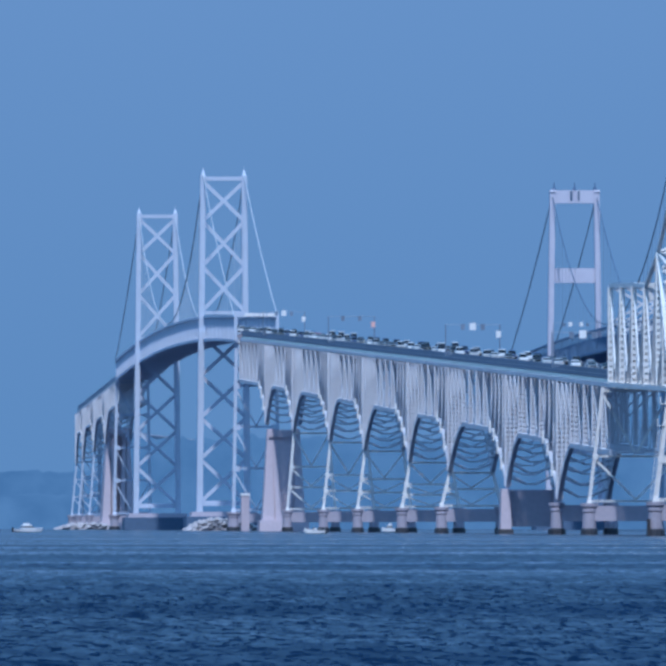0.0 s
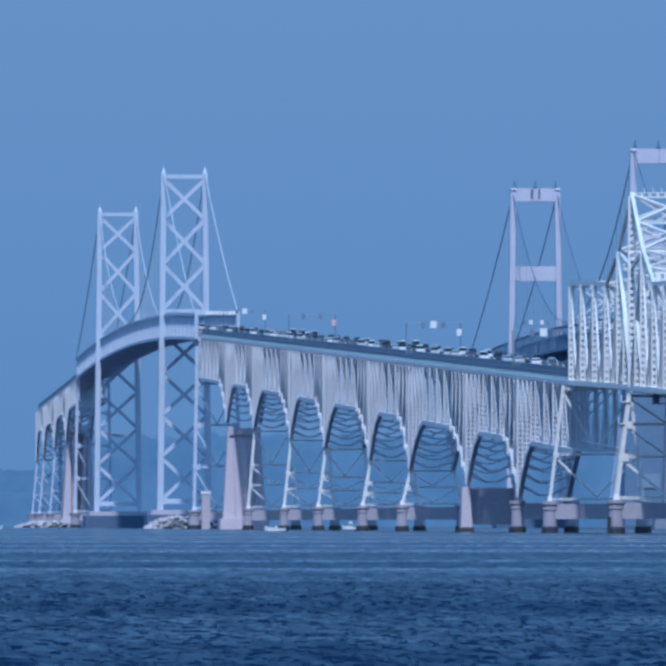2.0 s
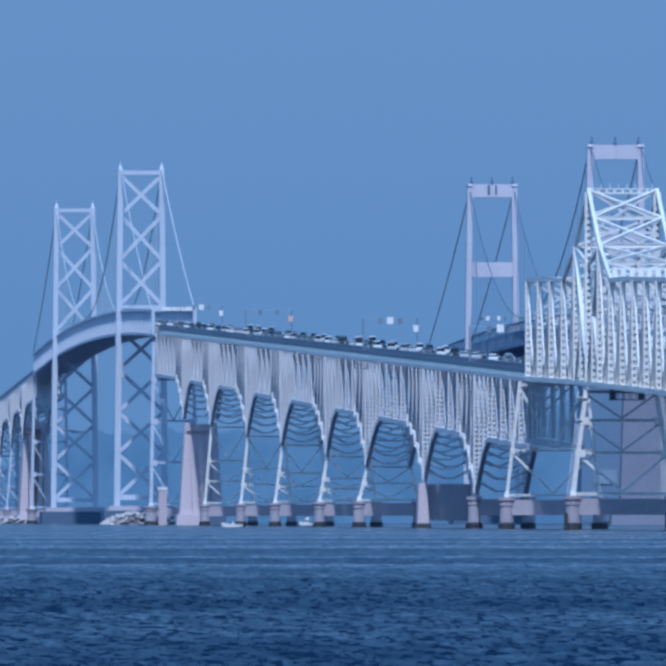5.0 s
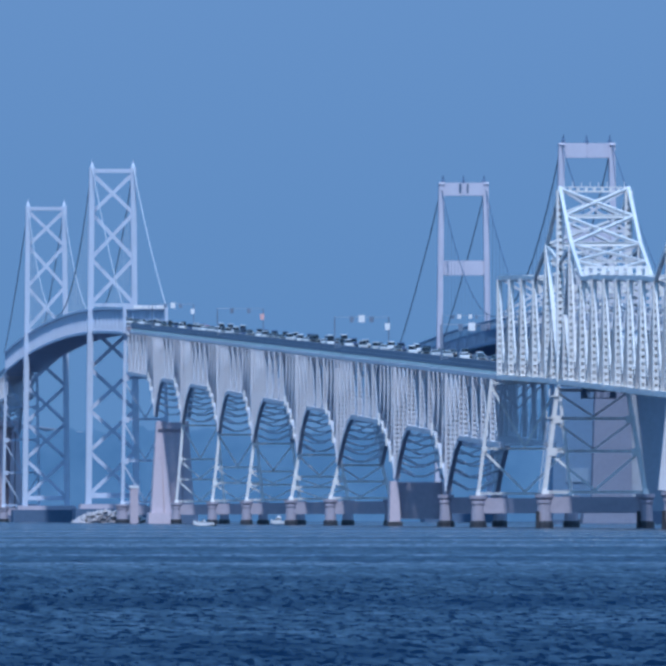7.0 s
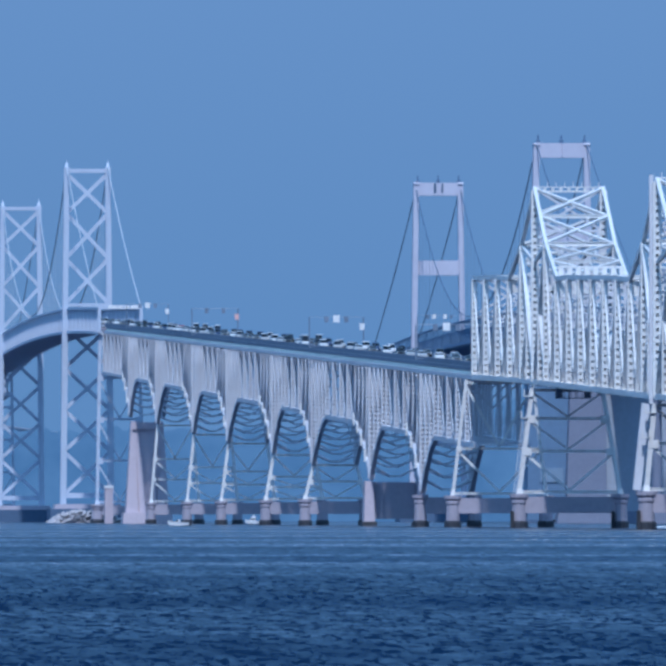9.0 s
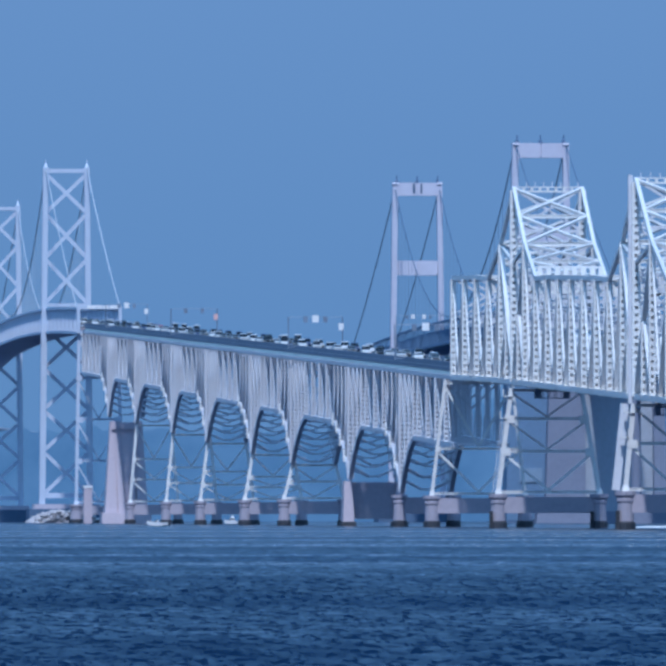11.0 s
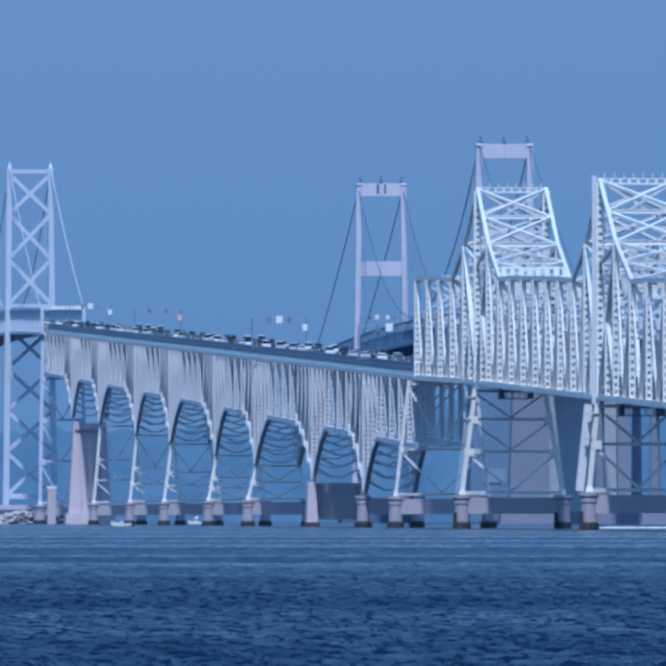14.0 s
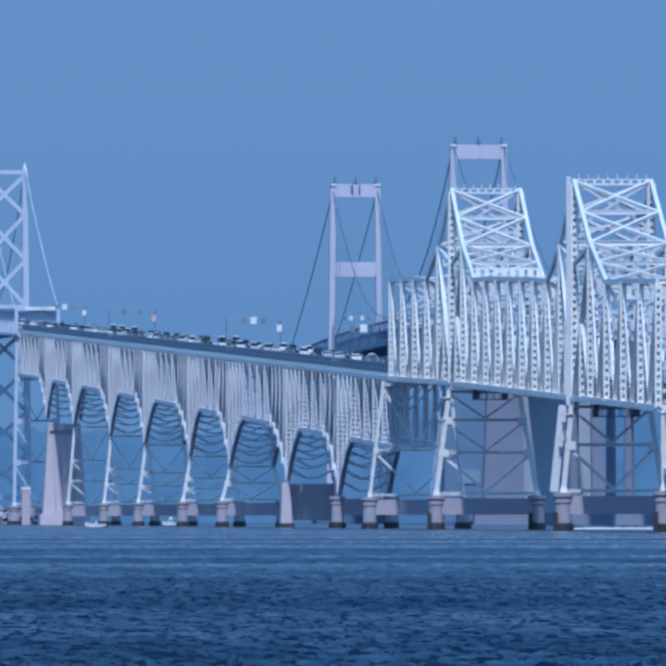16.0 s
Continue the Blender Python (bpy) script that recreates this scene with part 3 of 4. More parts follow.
def make_stiffening_truss(y0, y1, panels, x=0.0, half=5.9, up=6.2, down=0.6, mat=None, plated=False, label="pale steel stiffening truss beside the suspended roadway"):
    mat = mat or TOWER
    ob = thing("stiffening_truss", label, "bridge span", "suspended spans")
    ys = [y0 + (y1 - y0) * i / panels for i in range(panels + 1)]
    for s in (-1, 1):
        sx, web = x + s * half, Geo()
        for i in range(panels):
            y, yn = ys[i], ys[i + 1]
            part("top_chord", Geo().bar((sx, y, level(y) + up), (sx, yn, level(yn) + up), 0.6, 0.7), mat, ob)
            part("bottom_chord", Geo().bar((sx, y, level(y) - down), (sx, yn, level(yn) - down), 0.6, 0.8), mat, ob)
            for k in range(10):
                yk = y + (yn - y) * k / 10
                web.bar((sx, yk, level(yk) - down), (sx, yk, level(yk) + up), 0.07, 0.1)
            a, b = ((y, -down), (yn, up)) if i % 2 else ((y, up), (yn, -down))
            part("diagonal", Geo().bar((sx, a[0], level(a[0]) + a[1]), (sx, b[0], level(b[0]) + b[1]), 0.12, 0.25), mat, ob)
            part("guard_rail", Geo().bar((sx - s * 0.7, y, level(y) + 1.6), (sx - s * 0.7, yn, level(yn) + 1.6), 0.1, 2.2), GREY, ob, "grey guard rail")
        tagged(part("web_lattice", web, mat, ob), kind="stuff")
    # plates added for a solid blue side and a less dark underside
    if plated:
        for y, yn in zip(ys, ys[1:]):
            for s in (-1, 1):
                if s > 0:
                    part("soffit_plate", Geo().bar((x, y, level(y) - down - 0.75), (x, yn, level(yn) - down - 0.75), 2 * half, 0.12), mat, ob)
                part("side_plate", Geo().bar((x + s * (half - 0.5), y, level(y) + 1.2), (x + s * (half - 0.5), yn, level(yn) + 1.2), 0.12, 4.6), mat, ob)
    for y in ys[:-1]:
        part("floor_beam", Geo().bar((x - half, y, level(y) - down), (x + half, y, level(y) - down), 0.5, 1.2), mat, ob)
    for y, yn in zip(ys, ys[1:]):
        part("roadway", Geo().bar((x, y, level(y) + 0.7), (x, yn, level(yn) + 0.7), 2 * half - 1.2, 0.5), CONCRETE, ob, "concrete roadway slab")
        part("asphalt", Geo().bar((x, y, level(y) + 0.98), (x, yn, level(yn) + 0.98), 2 * half - 1.6, 0.06), ROAD, ob, "dark asphalt surface")
    return ob


make_stiffening_truss(BENT_NEAR, TOWER_NEAR, 16)
make_stiffening_truss(TOWER_NEAR, TOWER_FAR, 38)
make_stiffening_truss(TOWER_FAR, BENT_FAR, 16)
for y in (BENT_NEAR, BENT_FAR):
    # far bents take the tower blue, with haze put into it
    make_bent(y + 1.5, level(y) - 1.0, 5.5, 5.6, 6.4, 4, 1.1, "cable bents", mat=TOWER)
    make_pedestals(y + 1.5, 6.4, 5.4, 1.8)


# the older bridge beyond the far cable bent, its bents in the hazed tower blue
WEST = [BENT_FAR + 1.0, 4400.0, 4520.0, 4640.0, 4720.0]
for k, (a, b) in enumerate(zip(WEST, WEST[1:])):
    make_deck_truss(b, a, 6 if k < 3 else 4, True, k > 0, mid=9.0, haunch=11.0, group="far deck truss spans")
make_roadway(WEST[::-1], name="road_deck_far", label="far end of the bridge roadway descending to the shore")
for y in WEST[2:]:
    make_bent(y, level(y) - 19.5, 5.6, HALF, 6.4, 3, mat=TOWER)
    make_pedestals(y, 6.4, 5.5)


def make_viaduct():
    """The approach that turns off towards the landing beyond the last truss span."""
    ob = thing("approach_viaduct", "far grey girder viaduct curving away on slender paired columns", "viaduct")
    pts = []
    for k in range(10):
        a = math.radians(10 * k)
        pts.append((165 * (1 - math.cos(a)), 4720 + 165 * math.sin(a)))
    pts += [(165 + 38 * k, 4885) for k in range(1, 9)]
    z = [level(4720) - 1.9 * min(k, 9) - 0.6 * max(0, k - 9) - 3.0 for k in range(len(pts))]
    for k in range(len(pts) - 1):
        (xa, ya), (xb, yb) = pts[k], pts[k + 1]
        d = Vector((yb - ya, xa - xb, 0)).normalized()
        part("slab", Geo().bar((xa, ya, z[k] + 0.6), (xb, yb, z[k + 1] + 0.6), 8.6, 0.7), GREY, ob)
        for s in (-1, 1):
            o = d * (s * 3.6)
            part("girder", Geo().bar((xa + o.x, ya + o.y, z[k] - 0.5), (xb + o.x, yb + o.y, z[k + 1] - 0.5), 0.5, 1.5), GREY, ob)
            part("column", Geo().bar((xb + o.x, yb + o.y, -1.0), (xb + o.x, yb + o.y, z[k + 1] - 1.2), 0.8, 0.8), GREY, ob)
        part("cap", Geo().bar((xb - d.x * 4.4, yb - d.y * 4.4, z[k + 1] - 1.7), (xb + d.x * 4.4, yb + d.y * 4.4, z[k + 1] - 1.7), 1.2, 1.2), GREY, ob)
    return ob


make_viaduct()


# ---- newer suspension bridge: portal towers ----
NEW = 142.5


def make_portal_tower(y, rise):
    ob = thing("suspension_tower", "haze-tinted lavender steel portal tower with deep cross struts", "bridge tower", "portal suspension towers")

    def at(side, z):
        return Vector((NEW + side * (9.0 + (7.55 - 9.0) * (z - 6) / 108.0), y, z))

    for s in (-1, 1):
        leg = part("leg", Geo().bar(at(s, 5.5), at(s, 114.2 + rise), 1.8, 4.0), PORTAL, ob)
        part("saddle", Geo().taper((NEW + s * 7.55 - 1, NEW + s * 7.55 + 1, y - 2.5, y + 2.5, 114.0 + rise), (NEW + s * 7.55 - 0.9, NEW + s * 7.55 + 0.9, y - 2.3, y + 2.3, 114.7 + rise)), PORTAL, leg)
    for z0, z1 in ((110.2 + rise, 114.6 + rise), (84.2, 89.2), (50.0, 54.5), (26.0, 30.5)):
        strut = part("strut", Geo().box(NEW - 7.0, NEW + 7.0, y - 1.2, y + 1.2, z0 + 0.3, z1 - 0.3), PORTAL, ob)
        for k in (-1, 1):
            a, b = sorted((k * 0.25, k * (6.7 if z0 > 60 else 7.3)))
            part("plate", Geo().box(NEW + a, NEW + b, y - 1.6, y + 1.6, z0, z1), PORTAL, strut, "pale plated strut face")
    for s in (-1, 0, 1):
        part("beacon", Geo().turned(NEW + s * 7.0, y, [(0.75, 114.5 + rise), (0.6, 115.3 + rise), (0.22, 115.9 + rise), (0.18, 117.0 + rise)], 8), SLATE, ob, "small slate beacon")
    if y == TOWER_FAR:
        for x0, x1 in ((-1.6, -0.8), (1.0, 1.6)):
            part("hatch", Geo().box(NEW + x0, NEW + x1, y - 1.75, y - 1.62, 111.0 + rise, 114.3 + rise), SLATE, ob, "dark hatch")
    return ob


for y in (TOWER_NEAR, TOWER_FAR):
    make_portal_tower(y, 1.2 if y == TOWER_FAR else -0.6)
    make_tower_pier(y, NEW, 13.0)
# second bridge: cables and trusses in blues with haze put into the colour
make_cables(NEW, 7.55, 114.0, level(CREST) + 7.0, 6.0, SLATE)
make_stiffening_truss(BENT_NEAR, TOWER_NEAR, 10, NEW, 7.0, 6.0, 1.2, HAZE_BLUE, True, "haze-blue stiffening truss of the second bridge")
make_stiffening_truss(TOWER_NEAR, TOWER_FAR, 24, NEW, 7.0, 6.0, 1.2, HAZE_BLUE, True, "haze-blue stiffening truss of the second bridge")
make_stiffening_truss(TOWER_FAR, BENT_FAR, 10, NEW, 7.0, 6.0, 1.2, HAZE_BLUE, True, "haze-blue stiffening truss of the second bridge")
# Shade and haze are put into the wall colours of this anchorage.
second = thing("cable_anchorage", "massive concrete anchorage in hazed tones with a recessed front", "bridge anchorage", "cable anchorages")
TOP = level(BENT_NEAR) - 8
part("column", Geo().taper((125.0, 136.6, 3340, 3362, 1.0), (126.5, 136.2, 3341, 3361, TOP)), HAZED, second)
part("column", Geo().taper((156.0, 160.0, 3340, 3362, 1.0), (155.6, 158.5, 3341, 3361, TOP)), HAZED, second)
part("side_wall", Geo().taper((114.6, 125.2, 3346, 3360, 1.0), (114.8, 126.6, 3346, 3360, TOP - 1.0)), HAZE_BLUE, second, "side wall, shade and haze in its blue-grey")
part("wall_panel", Geo().box(118.2, 124.6, 3345.6, 3346.05, 11.6, 15.6), PANEL, second, "paler patch added on the side wall")
part("recessed_wall", Geo().taper((136.0, 156.5, 3344, 3362, 1.0), (136.0, 156.0, 3344, 3361, TOP - 1.5)), GREY, second, "recessed wall, grey with haze in its colour")
part("top_slab", Geo().box(126.8, 158.2, 3340.6, 3361, TOP - 1.8, TOP + 0.6), HAZED, second)
part("base_block", Geo().taper((122.0, 163.0, 3336, 3366, -2.0), (122.6, 162.4, 3336.6, 3365, 3.4)), HAZED, second)
NEW_ENDS = [BENT_NEAR, 3200.0, 3050.0, 2900.0, 2750.0]
for k, (a, b) in enumerate(zip(NEW_ENDS, NEW_ENDS[1:])):
    make_deck_truss(a, b, 8, k > 0, True, NEW, 5.0, "deck truss spans of the second bridge", 9.0, 6.0, HAZE_BLUE)
make_roadway(NEW_ENDS, NEW, 6.0, "road_deck_second", "roadway of the second bridge with steel edge girders", green=False)
for y in NEW_ENDS[1:]:
    ob = thing("bridge_pier", "hazed concrete twin-column pier of the second bridge", "bridge pier", "second bridge piers")
    for s in (-1, 1):
        part("column", Geo().turned(NEW + s * 5, y, [(1.5, 3.0), (1.2, level(y) - 15.0)], 12), HAZED, ob)
    part("cap", Geo().box(NEW - 7, NEW + 7, y - 1.3, y + 1.3, level(y) - 16.4, level(y) - 14.6), HAZED, ob)
    part("base_block", Geo().taper((NEW - 9, NEW + 9, y - 4, y + 4, -2), (NEW - 8.5, NEW + 8.5, y - 3.5, y + 3.5, 3.2)), HAZED, ob)


# ---- through truss of the older bridge, with two peaks ----
def make_through_truss():
    ob = thing("cantilever_truss", "bright silver steel through truss rising to two braced peaks", "bridge span")
    half = 5.5
    ys, hs = [], []
    profile = {0: 30.9, 1: 22.0, 2: 16.55}
    for i in range(5, 0, -1):
        ys.append(PEAK_FAR + (WEST_END - PEAK_FAR) * i / 5)
        hs.append(profile.get(i, 16.8))
    for i in range(11):
        ys.append(PEAK_FAR + (PEAK_NEAR - PEAK_FAR) * i / 10)
        hs.append(profile.get(min(i, 10 - i), 16.8))
    for i in range(1, 6):
        ys.append(PEAK_NEAR + (EAST_END - PEAK_NEAR) * i / 5)
        hs.append(profile.get(i, 16.8))
    zs = [level(y) + 0.4 * min(1.0, (WEST_END - y) / 100) for y in ys]
    n = len(ys)
    peaks = (5, 15)
    for s in (-1, 1):
        x = s * half
        for i in range(n - 1):
            part("bottom_chord", Geo().bar((x, ys[i], zs[i]), (x, ys[i + 1], zs[i + 1]), 0.8, 0.85), STEEL, ob)
            part("top_chord", Geo().bar((x, ys[i], zs[i] + hs[i]), (x, ys[i + 1], zs[i + 1] + hs[i + 1]), 0.55, 0.75), STEEL, ob)
        for i in range(n):
            big = i in peaks
            ends = ((x, ys[i], zs[i]), (x, ys[i], zs[i] + hs[i] - 0.3))
            part("post", Geo().laced(*ends, 1.2 if big else 0.92, 1.1 if big else 0.9, 1.05), STEEL, ob)
        for i in range(n - 1):
            ym, zm = (ys[i] + ys[i + 1]) / 2, (zs[i] + zs[i + 1]) / 2
            if i in peaks or i + 1 in peaks:
                p, o = (i, i + 1) if i in peaks else (i + 1, i)
                foot = (x, ys[p], zs[p] + 0.4)
                part("diagonal", Geo().bar((x, ys[o], zs[o] + hs[o] - 0.3), foot, 0.7, 0.8), STEEL, ob)
                part("sub_post", Geo().laced((x, ym, zm), (x, ym, zm + 10.8), 0.95, 0.9, 1.05), STEEL, ob)
                part("sub_strut", Geo().bar((x, ys[p], zs[p] + 19.0), (x, ys[o], zs[o] + hs[o] - 0.3), 0.5, 0.5), STEEL, ob)
                part("sub_strut", Geo().bar((x, ym, zm + 10.8), (x, ys[o], zs[o] + 0.4), 0.5, 0.5), STEEL, ob)
            else:
                part("diagonal", Geo().ibar((x, ys[i], zs[i] + hs[i] - 0.4), (x, ym, zm + 0.3), 0.24, 0.8), STEEL, ob)
                part("diagonal", Geo().bar((x, ym, zm + 0.3), (x, ys[i + 1], zs[i + 1] + hs[i + 1] - 0.4), 0.66, 0.6), STEEL, ob)
    # floor
    for i in range(n):
        part("floor_beam", Geo().ibar((-half + 0.3, ys[i], zs[i] + 0.05), (half - 0.3, ys[i], zs[i] + 0.05), 0.5, 1.5), STEEL, ob)
    for i in range(n - 1):
        part("roadway", Geo().bar((0, ys[i], zs[i] + 0.95), (0, ys[i + 1], zs[i + 1] + 0.95), 9.6, 0.4), CONCRETE, ob, "concrete roadway slab")
        part("asphalt", Geo().bar((0, ys[i], zs[i] + 1.17), (0, ys[i + 1], zs[i + 1] + 1.17), 9.0, 0.06), ROAD, ob, "dark asphalt surface")
        for s in (-1, 1):
            part("lower_lateral", Geo().bar((s * half, ys[i], zs[i] - 0.2), (-s * half, ys[i + 1], zs[i + 1] - 0.22), 0.3, 0.3), STEEL, ob)
            part("guard_rail", Geo().bar((s * 4.9, ys[i], zs[i] + 1.8), (s * 4.9, ys[i + 1], zs[i + 1] + 1.8), 0.15, 1.3), RAIL, ob, "slate guard rail")
    # top bracing and sway frames
    def top(i, s):
        return Vector((s * half, ys[i], zs[i] + hs[i]))

    for i in range(n):
        if i in peaks:
            z1 = zs[i] + hs[i] + 0.3
            g = Geo().box(-half, half, ys[i] - 0.3, ys[i] + 0.3, z1 - 0.15, z1).box(-half, half, ys[i] - 0.3, ys[i] + 0.3, z1 - 0.9, z1 - 0.62)
            for k in range(9):
                xk = -half + 0.35 + (2 * half - 0.7) * k / 8
                g.box(xk - 0.2, xk + 0.2, ys[i] - 0.28, ys[i] + 0.28, z1 - 0.64, z1 - 0.18)
            part("top_strut", g, STEEL, ob)
        else:
            part("top_strut", Geo().ibar(top(i, -1), top(i, 1), 0.6, 0.75), STEEL, ob)
        clear = 8.5
        # inner frames take the duller paint: shade is put into their colour
        for s in (-1, 1):
            part("portal_strut", Geo().bar((s * half, ys[i], zs[i] + clear), (0, ys[i], zs[i] + clear + 1.6), 0.35, 0.4), DULLED, ob)
        part("portal_strut", Geo().bar((-half, ys[i], zs[i] + clear + 1.8), (half, ys[i], zs[i] + clear + 1.8), 0.4, 0.5), DULLED, ob)
        hh = hs[i] - clear - 2
        cells = max(1, round(hh / 7))
        for c in range(cells):
            z0, z1 = zs[i] + clear + 2 + hh * c / cells, zs[i] + clear + 2 + hh * (c + 1) / cells
            for s in (-1, 1):
                part("sway_brace", Geo().bar((s * half, ys[i] + 0.1 * s, z0), (-s * half, ys[i] + 0.1 * s, z1), 0.3, 0.36), DULLED, ob)
            if c:
                part("sway_strut", Geo().bar((-half, ys[i], z0), (half, ys[i], z0), 0.4, 0.5), DULLED, ob)
    for i in range(n - 1):
        steep = abs(hs[i] - hs[i + 1]) > 3
        cells = 2 if steep else 1
        for c in range(cells):
            f0, f1 = c / cells, (c + 1) / cells
            for s in (-1, 1):
                a = top(i, s).lerp(top(i + 1, s), f0)
                b = top(i, -s).lerp(top(i + 1, -s), f1)
                up = Vector((0, 0, 0.05 * s))
                part("top_lateral", Geo().bar(a + up, b + up, 0.4, 0.42), STEEL, ob)
            if c:
                a, b = (top(i, s).lerp(top(i + 1, s), f0) for s in (-1, 1))
                part("top_strut", Geo().ibar(a, b, 0.5, 0.55), STEEL, ob)
    for i in (3, 7, 13, 17):
        z1 = zs[i] + hs[i] - 0.35
        g = Geo().box(-half + 0.4, half - 0.4, ys[i] - 0.25, ys[i] + 0.25, z1 - 0.45, z1).box(-half + 0.4, half - 0.4, ys[i] - 0.25, ys[i] + 0.25, z1 - 2.0, z1 - 1.6)
        for k in range(9):
            xk = -half + 0.8 + (2 * half - 1.6) * k / 8
            g.box(xk - 0.33, xk + 0.33, ys[i] - 0.2, ys[i] + 0.2, z1 - 1.6, z1 - 0.45)
        part("portal_girder", g, STEEL, ob)
    # a pierced panel stands on the strut at the foot of the far peak's slope
    z1, yk = zs[7] + hs[7] + 0.3, ys[7] + 1.2
    g = Geo().box(-half + 0.4, half - 0.4, yk - 0.2, yk + 0.2, z1, z1 + 0.35).box(-half + 0.4, half - 0.4, yk - 0.2, yk + 0.2, z1 + 1.35, z1 + 1.7)
    for k in range(8):
        xk = -half + 0.7 + (2 * half - 1.4) * k / 7
        g.box(xk - 0.38, xk + 0.38, yk - 0.18, yk + 0.18, z1 + 0.3, z1 + 1.4)
    part("portal_girder", g, STEEL, ob)
    part("service_column", Geo().bar((-half - 0.75, ys[15] + 1, zs[15] - 1), (-half - 0.75, ys[15] + 1, zs[15] + hs[15] + 0.7), 0.6, 0.7), DULLED, ob, "plain grey service column")
    for p in peaks:
        for k in range(8):
            x = -half + 2 * half * (k + 0.5) / 8
            part("finial", Geo().tube([(x, ys[p], zs[p] + hs[p] + 0.3), (x, ys[p], zs[p] + hs[p] + 1.05)], 0.07, 5), DULLED, ob)
    return ob


make_through_truss()
for y, half_low, rises in ((2030.0, 8.0, (0.01, 0.40, 0.97)), (PEAK_FAR, 7.8, (0.01, 0.40, 0.71, 0.98)), (PEAK_NEAR, 6.85, (0.01, 0.54, 0.98)), (EAST_END, 5.6, (0.01, 0.54, 0.98))):
    bent = make_bent(y, level(y) - 0.6, 5.6, 5.7, half_low, 2, 0.84 if y < 2000 else 0.66, "bents of the through truss", 0.9 if y == EAST_END else -0.2, rises, 0.0 if y > 2000 else 0.4)
    if y in (PEAK_FAR, PEAK_NEAR):
        # small bracketed landings on the outside of the leg, a ladder between them
        for xb, w, drop in ((-6.5, 1.5, 1.9), (-7.2, 1.0, 5.4)):
            zb = level(y) - drop
            part("landing", Geo().path([(xb - w / 2, y - 0.8, zb + 1.1), (xb - w / 2, y - 0.8, zb), (xb + w / 2, y - 0.8, zb), (xb + w / 2, y - 0.8, zb + 1.1)], 0.16, 0.16).box(xb - w / 2, xb + w / 2, y - 0.8, y + 0.5, zb - 0.1, zb), STEEL, bent, "small steel landing")
        if y == PEAK_FAR:
            lad = Geo()
            for dx in (-0.25, 0.25):
                lad.bar((-7.3 + dx, y - 0.4, level(y) - 5.4), (-8.7 + dx, y - 0.4, 5.6), 0.08, 0.08)
            for k in range(34):
                f = k / 34
                xk, zk = -7.3 - 1.4 * f, level(y) - 5.4 + (5.6 - level(y) + 5.4) * f
                lad.box(xk - 0.25, xk + 0.25, y - 0.43, y - 0.37, zk - 0.03, zk + 0.03)
            part("ladder", lad, DULLED, bent, "grey steel ladder")
    if y == PEAK_NEAR:
        part("rear_leg", Geo().bar((-half_low - 1.4, y + 2, 5.6), (-6.95, y + 2, level(y) - 0.6), 1.15, 1.0), DULLED, bent, "grey rear leg")
    make_pedestals(y, half_low + (0.0 if y > 2000 else 0.3), 5.5, 1.3, True, 1.2 if y == EAST_END else -0.2 if y > 2000 else 0.1, y < 2000)


def make_platform(y, x0, x1, z0, z1):
    """A painters' platform hung below the floor of the through truss."""
    ob = thing("maintenance_platform", "dark slung maintenance platform under the truss floor", "work platform", "maintenance platforms")
    part("floor", Geo().box(x0, x1, y - 2, y + 2, z0 - 0.12, z0), SLATE, ob)
    for yy in (y - 2, y + 2):
        part("hand_rail", Geo().bar((x0, yy, z0 + 1.05), (x1, yy, z0 + 1.05), 0.1, 0.1), SLATE, ob)
        for k in range(6):
            xk = x0 + (x1 - x0) * k / 5
            part("stanchion", Geo().bar((xk, yy, z0 - 0.1), (xk, yy, z0 + 1.1), 0.12, 0.12), SLATE, ob)
    for xk in (x0 + 0.35, x1 - 0.35):
        part("hanger", Geo().box(xk - 0.4, xk + 0.4, y - 0.5, y + 0.5, z0, level(y) + 0.1), RAIL, ob, "dark hanger box")
    return ob


make_platform(PEAK_NEAR - 5, -3.2, 3.2, 16.3, 17.8)
make_platform(PEAK_FAR - 5, -2.4, 2.9, 20.8, 21.8)
EAST = [EAST_END, 1480.0, 1385.0, 1290.0]
for a, b in zip(EAST, EAST[1:]):
    make_deck_truss(a, b, 6, False, False, mid=8.0, group="near deck truss spans")
make_roadway(EAST, name="road_deck_near", label="near bridge roadway descending towards the east shore")
for y in EAST[1:]:
    make_bent(y, level(y) - 8.0, 3.6, HALF, 5.6, 1)
    make_pedestals(y, 5.6, 3.6, 1.5, False)


# ---- end portal of the suspended span, with sign panels ----
def make_end_portal(y):
    ob = thing("sign_portal", "pale steel end portal carrying a row of white sign panels", "sign portal")
    z = level(y)
    for s in (-1, 1):
        part("post", Geo().bar((s * 5.9, y - 0.6, z - 0.6), (s * 5.9, y - 0.6, z + 7.2), 0.9, 0.7), TOWER, ob)
    strut = part("strut", Geo().bar((-5.9, y - 0.6, z + 6.6), (5.9, y - 0.6, z + 6.6), 0.5, 0.9), TOWER, ob)
    for x0, w in ((-3.4, 2.6), (-0.6, 1.4), (1.1, 1.5), (3.0, 2.2)):
        part("sign_panel", Geo().box(x0, x0 + w, y - 1.1, y - 0.95, z + 6.3, z + 7.3), SIGN, strut, "white sign panel")
    return ob


make_end_portal(BENT_NEAR)


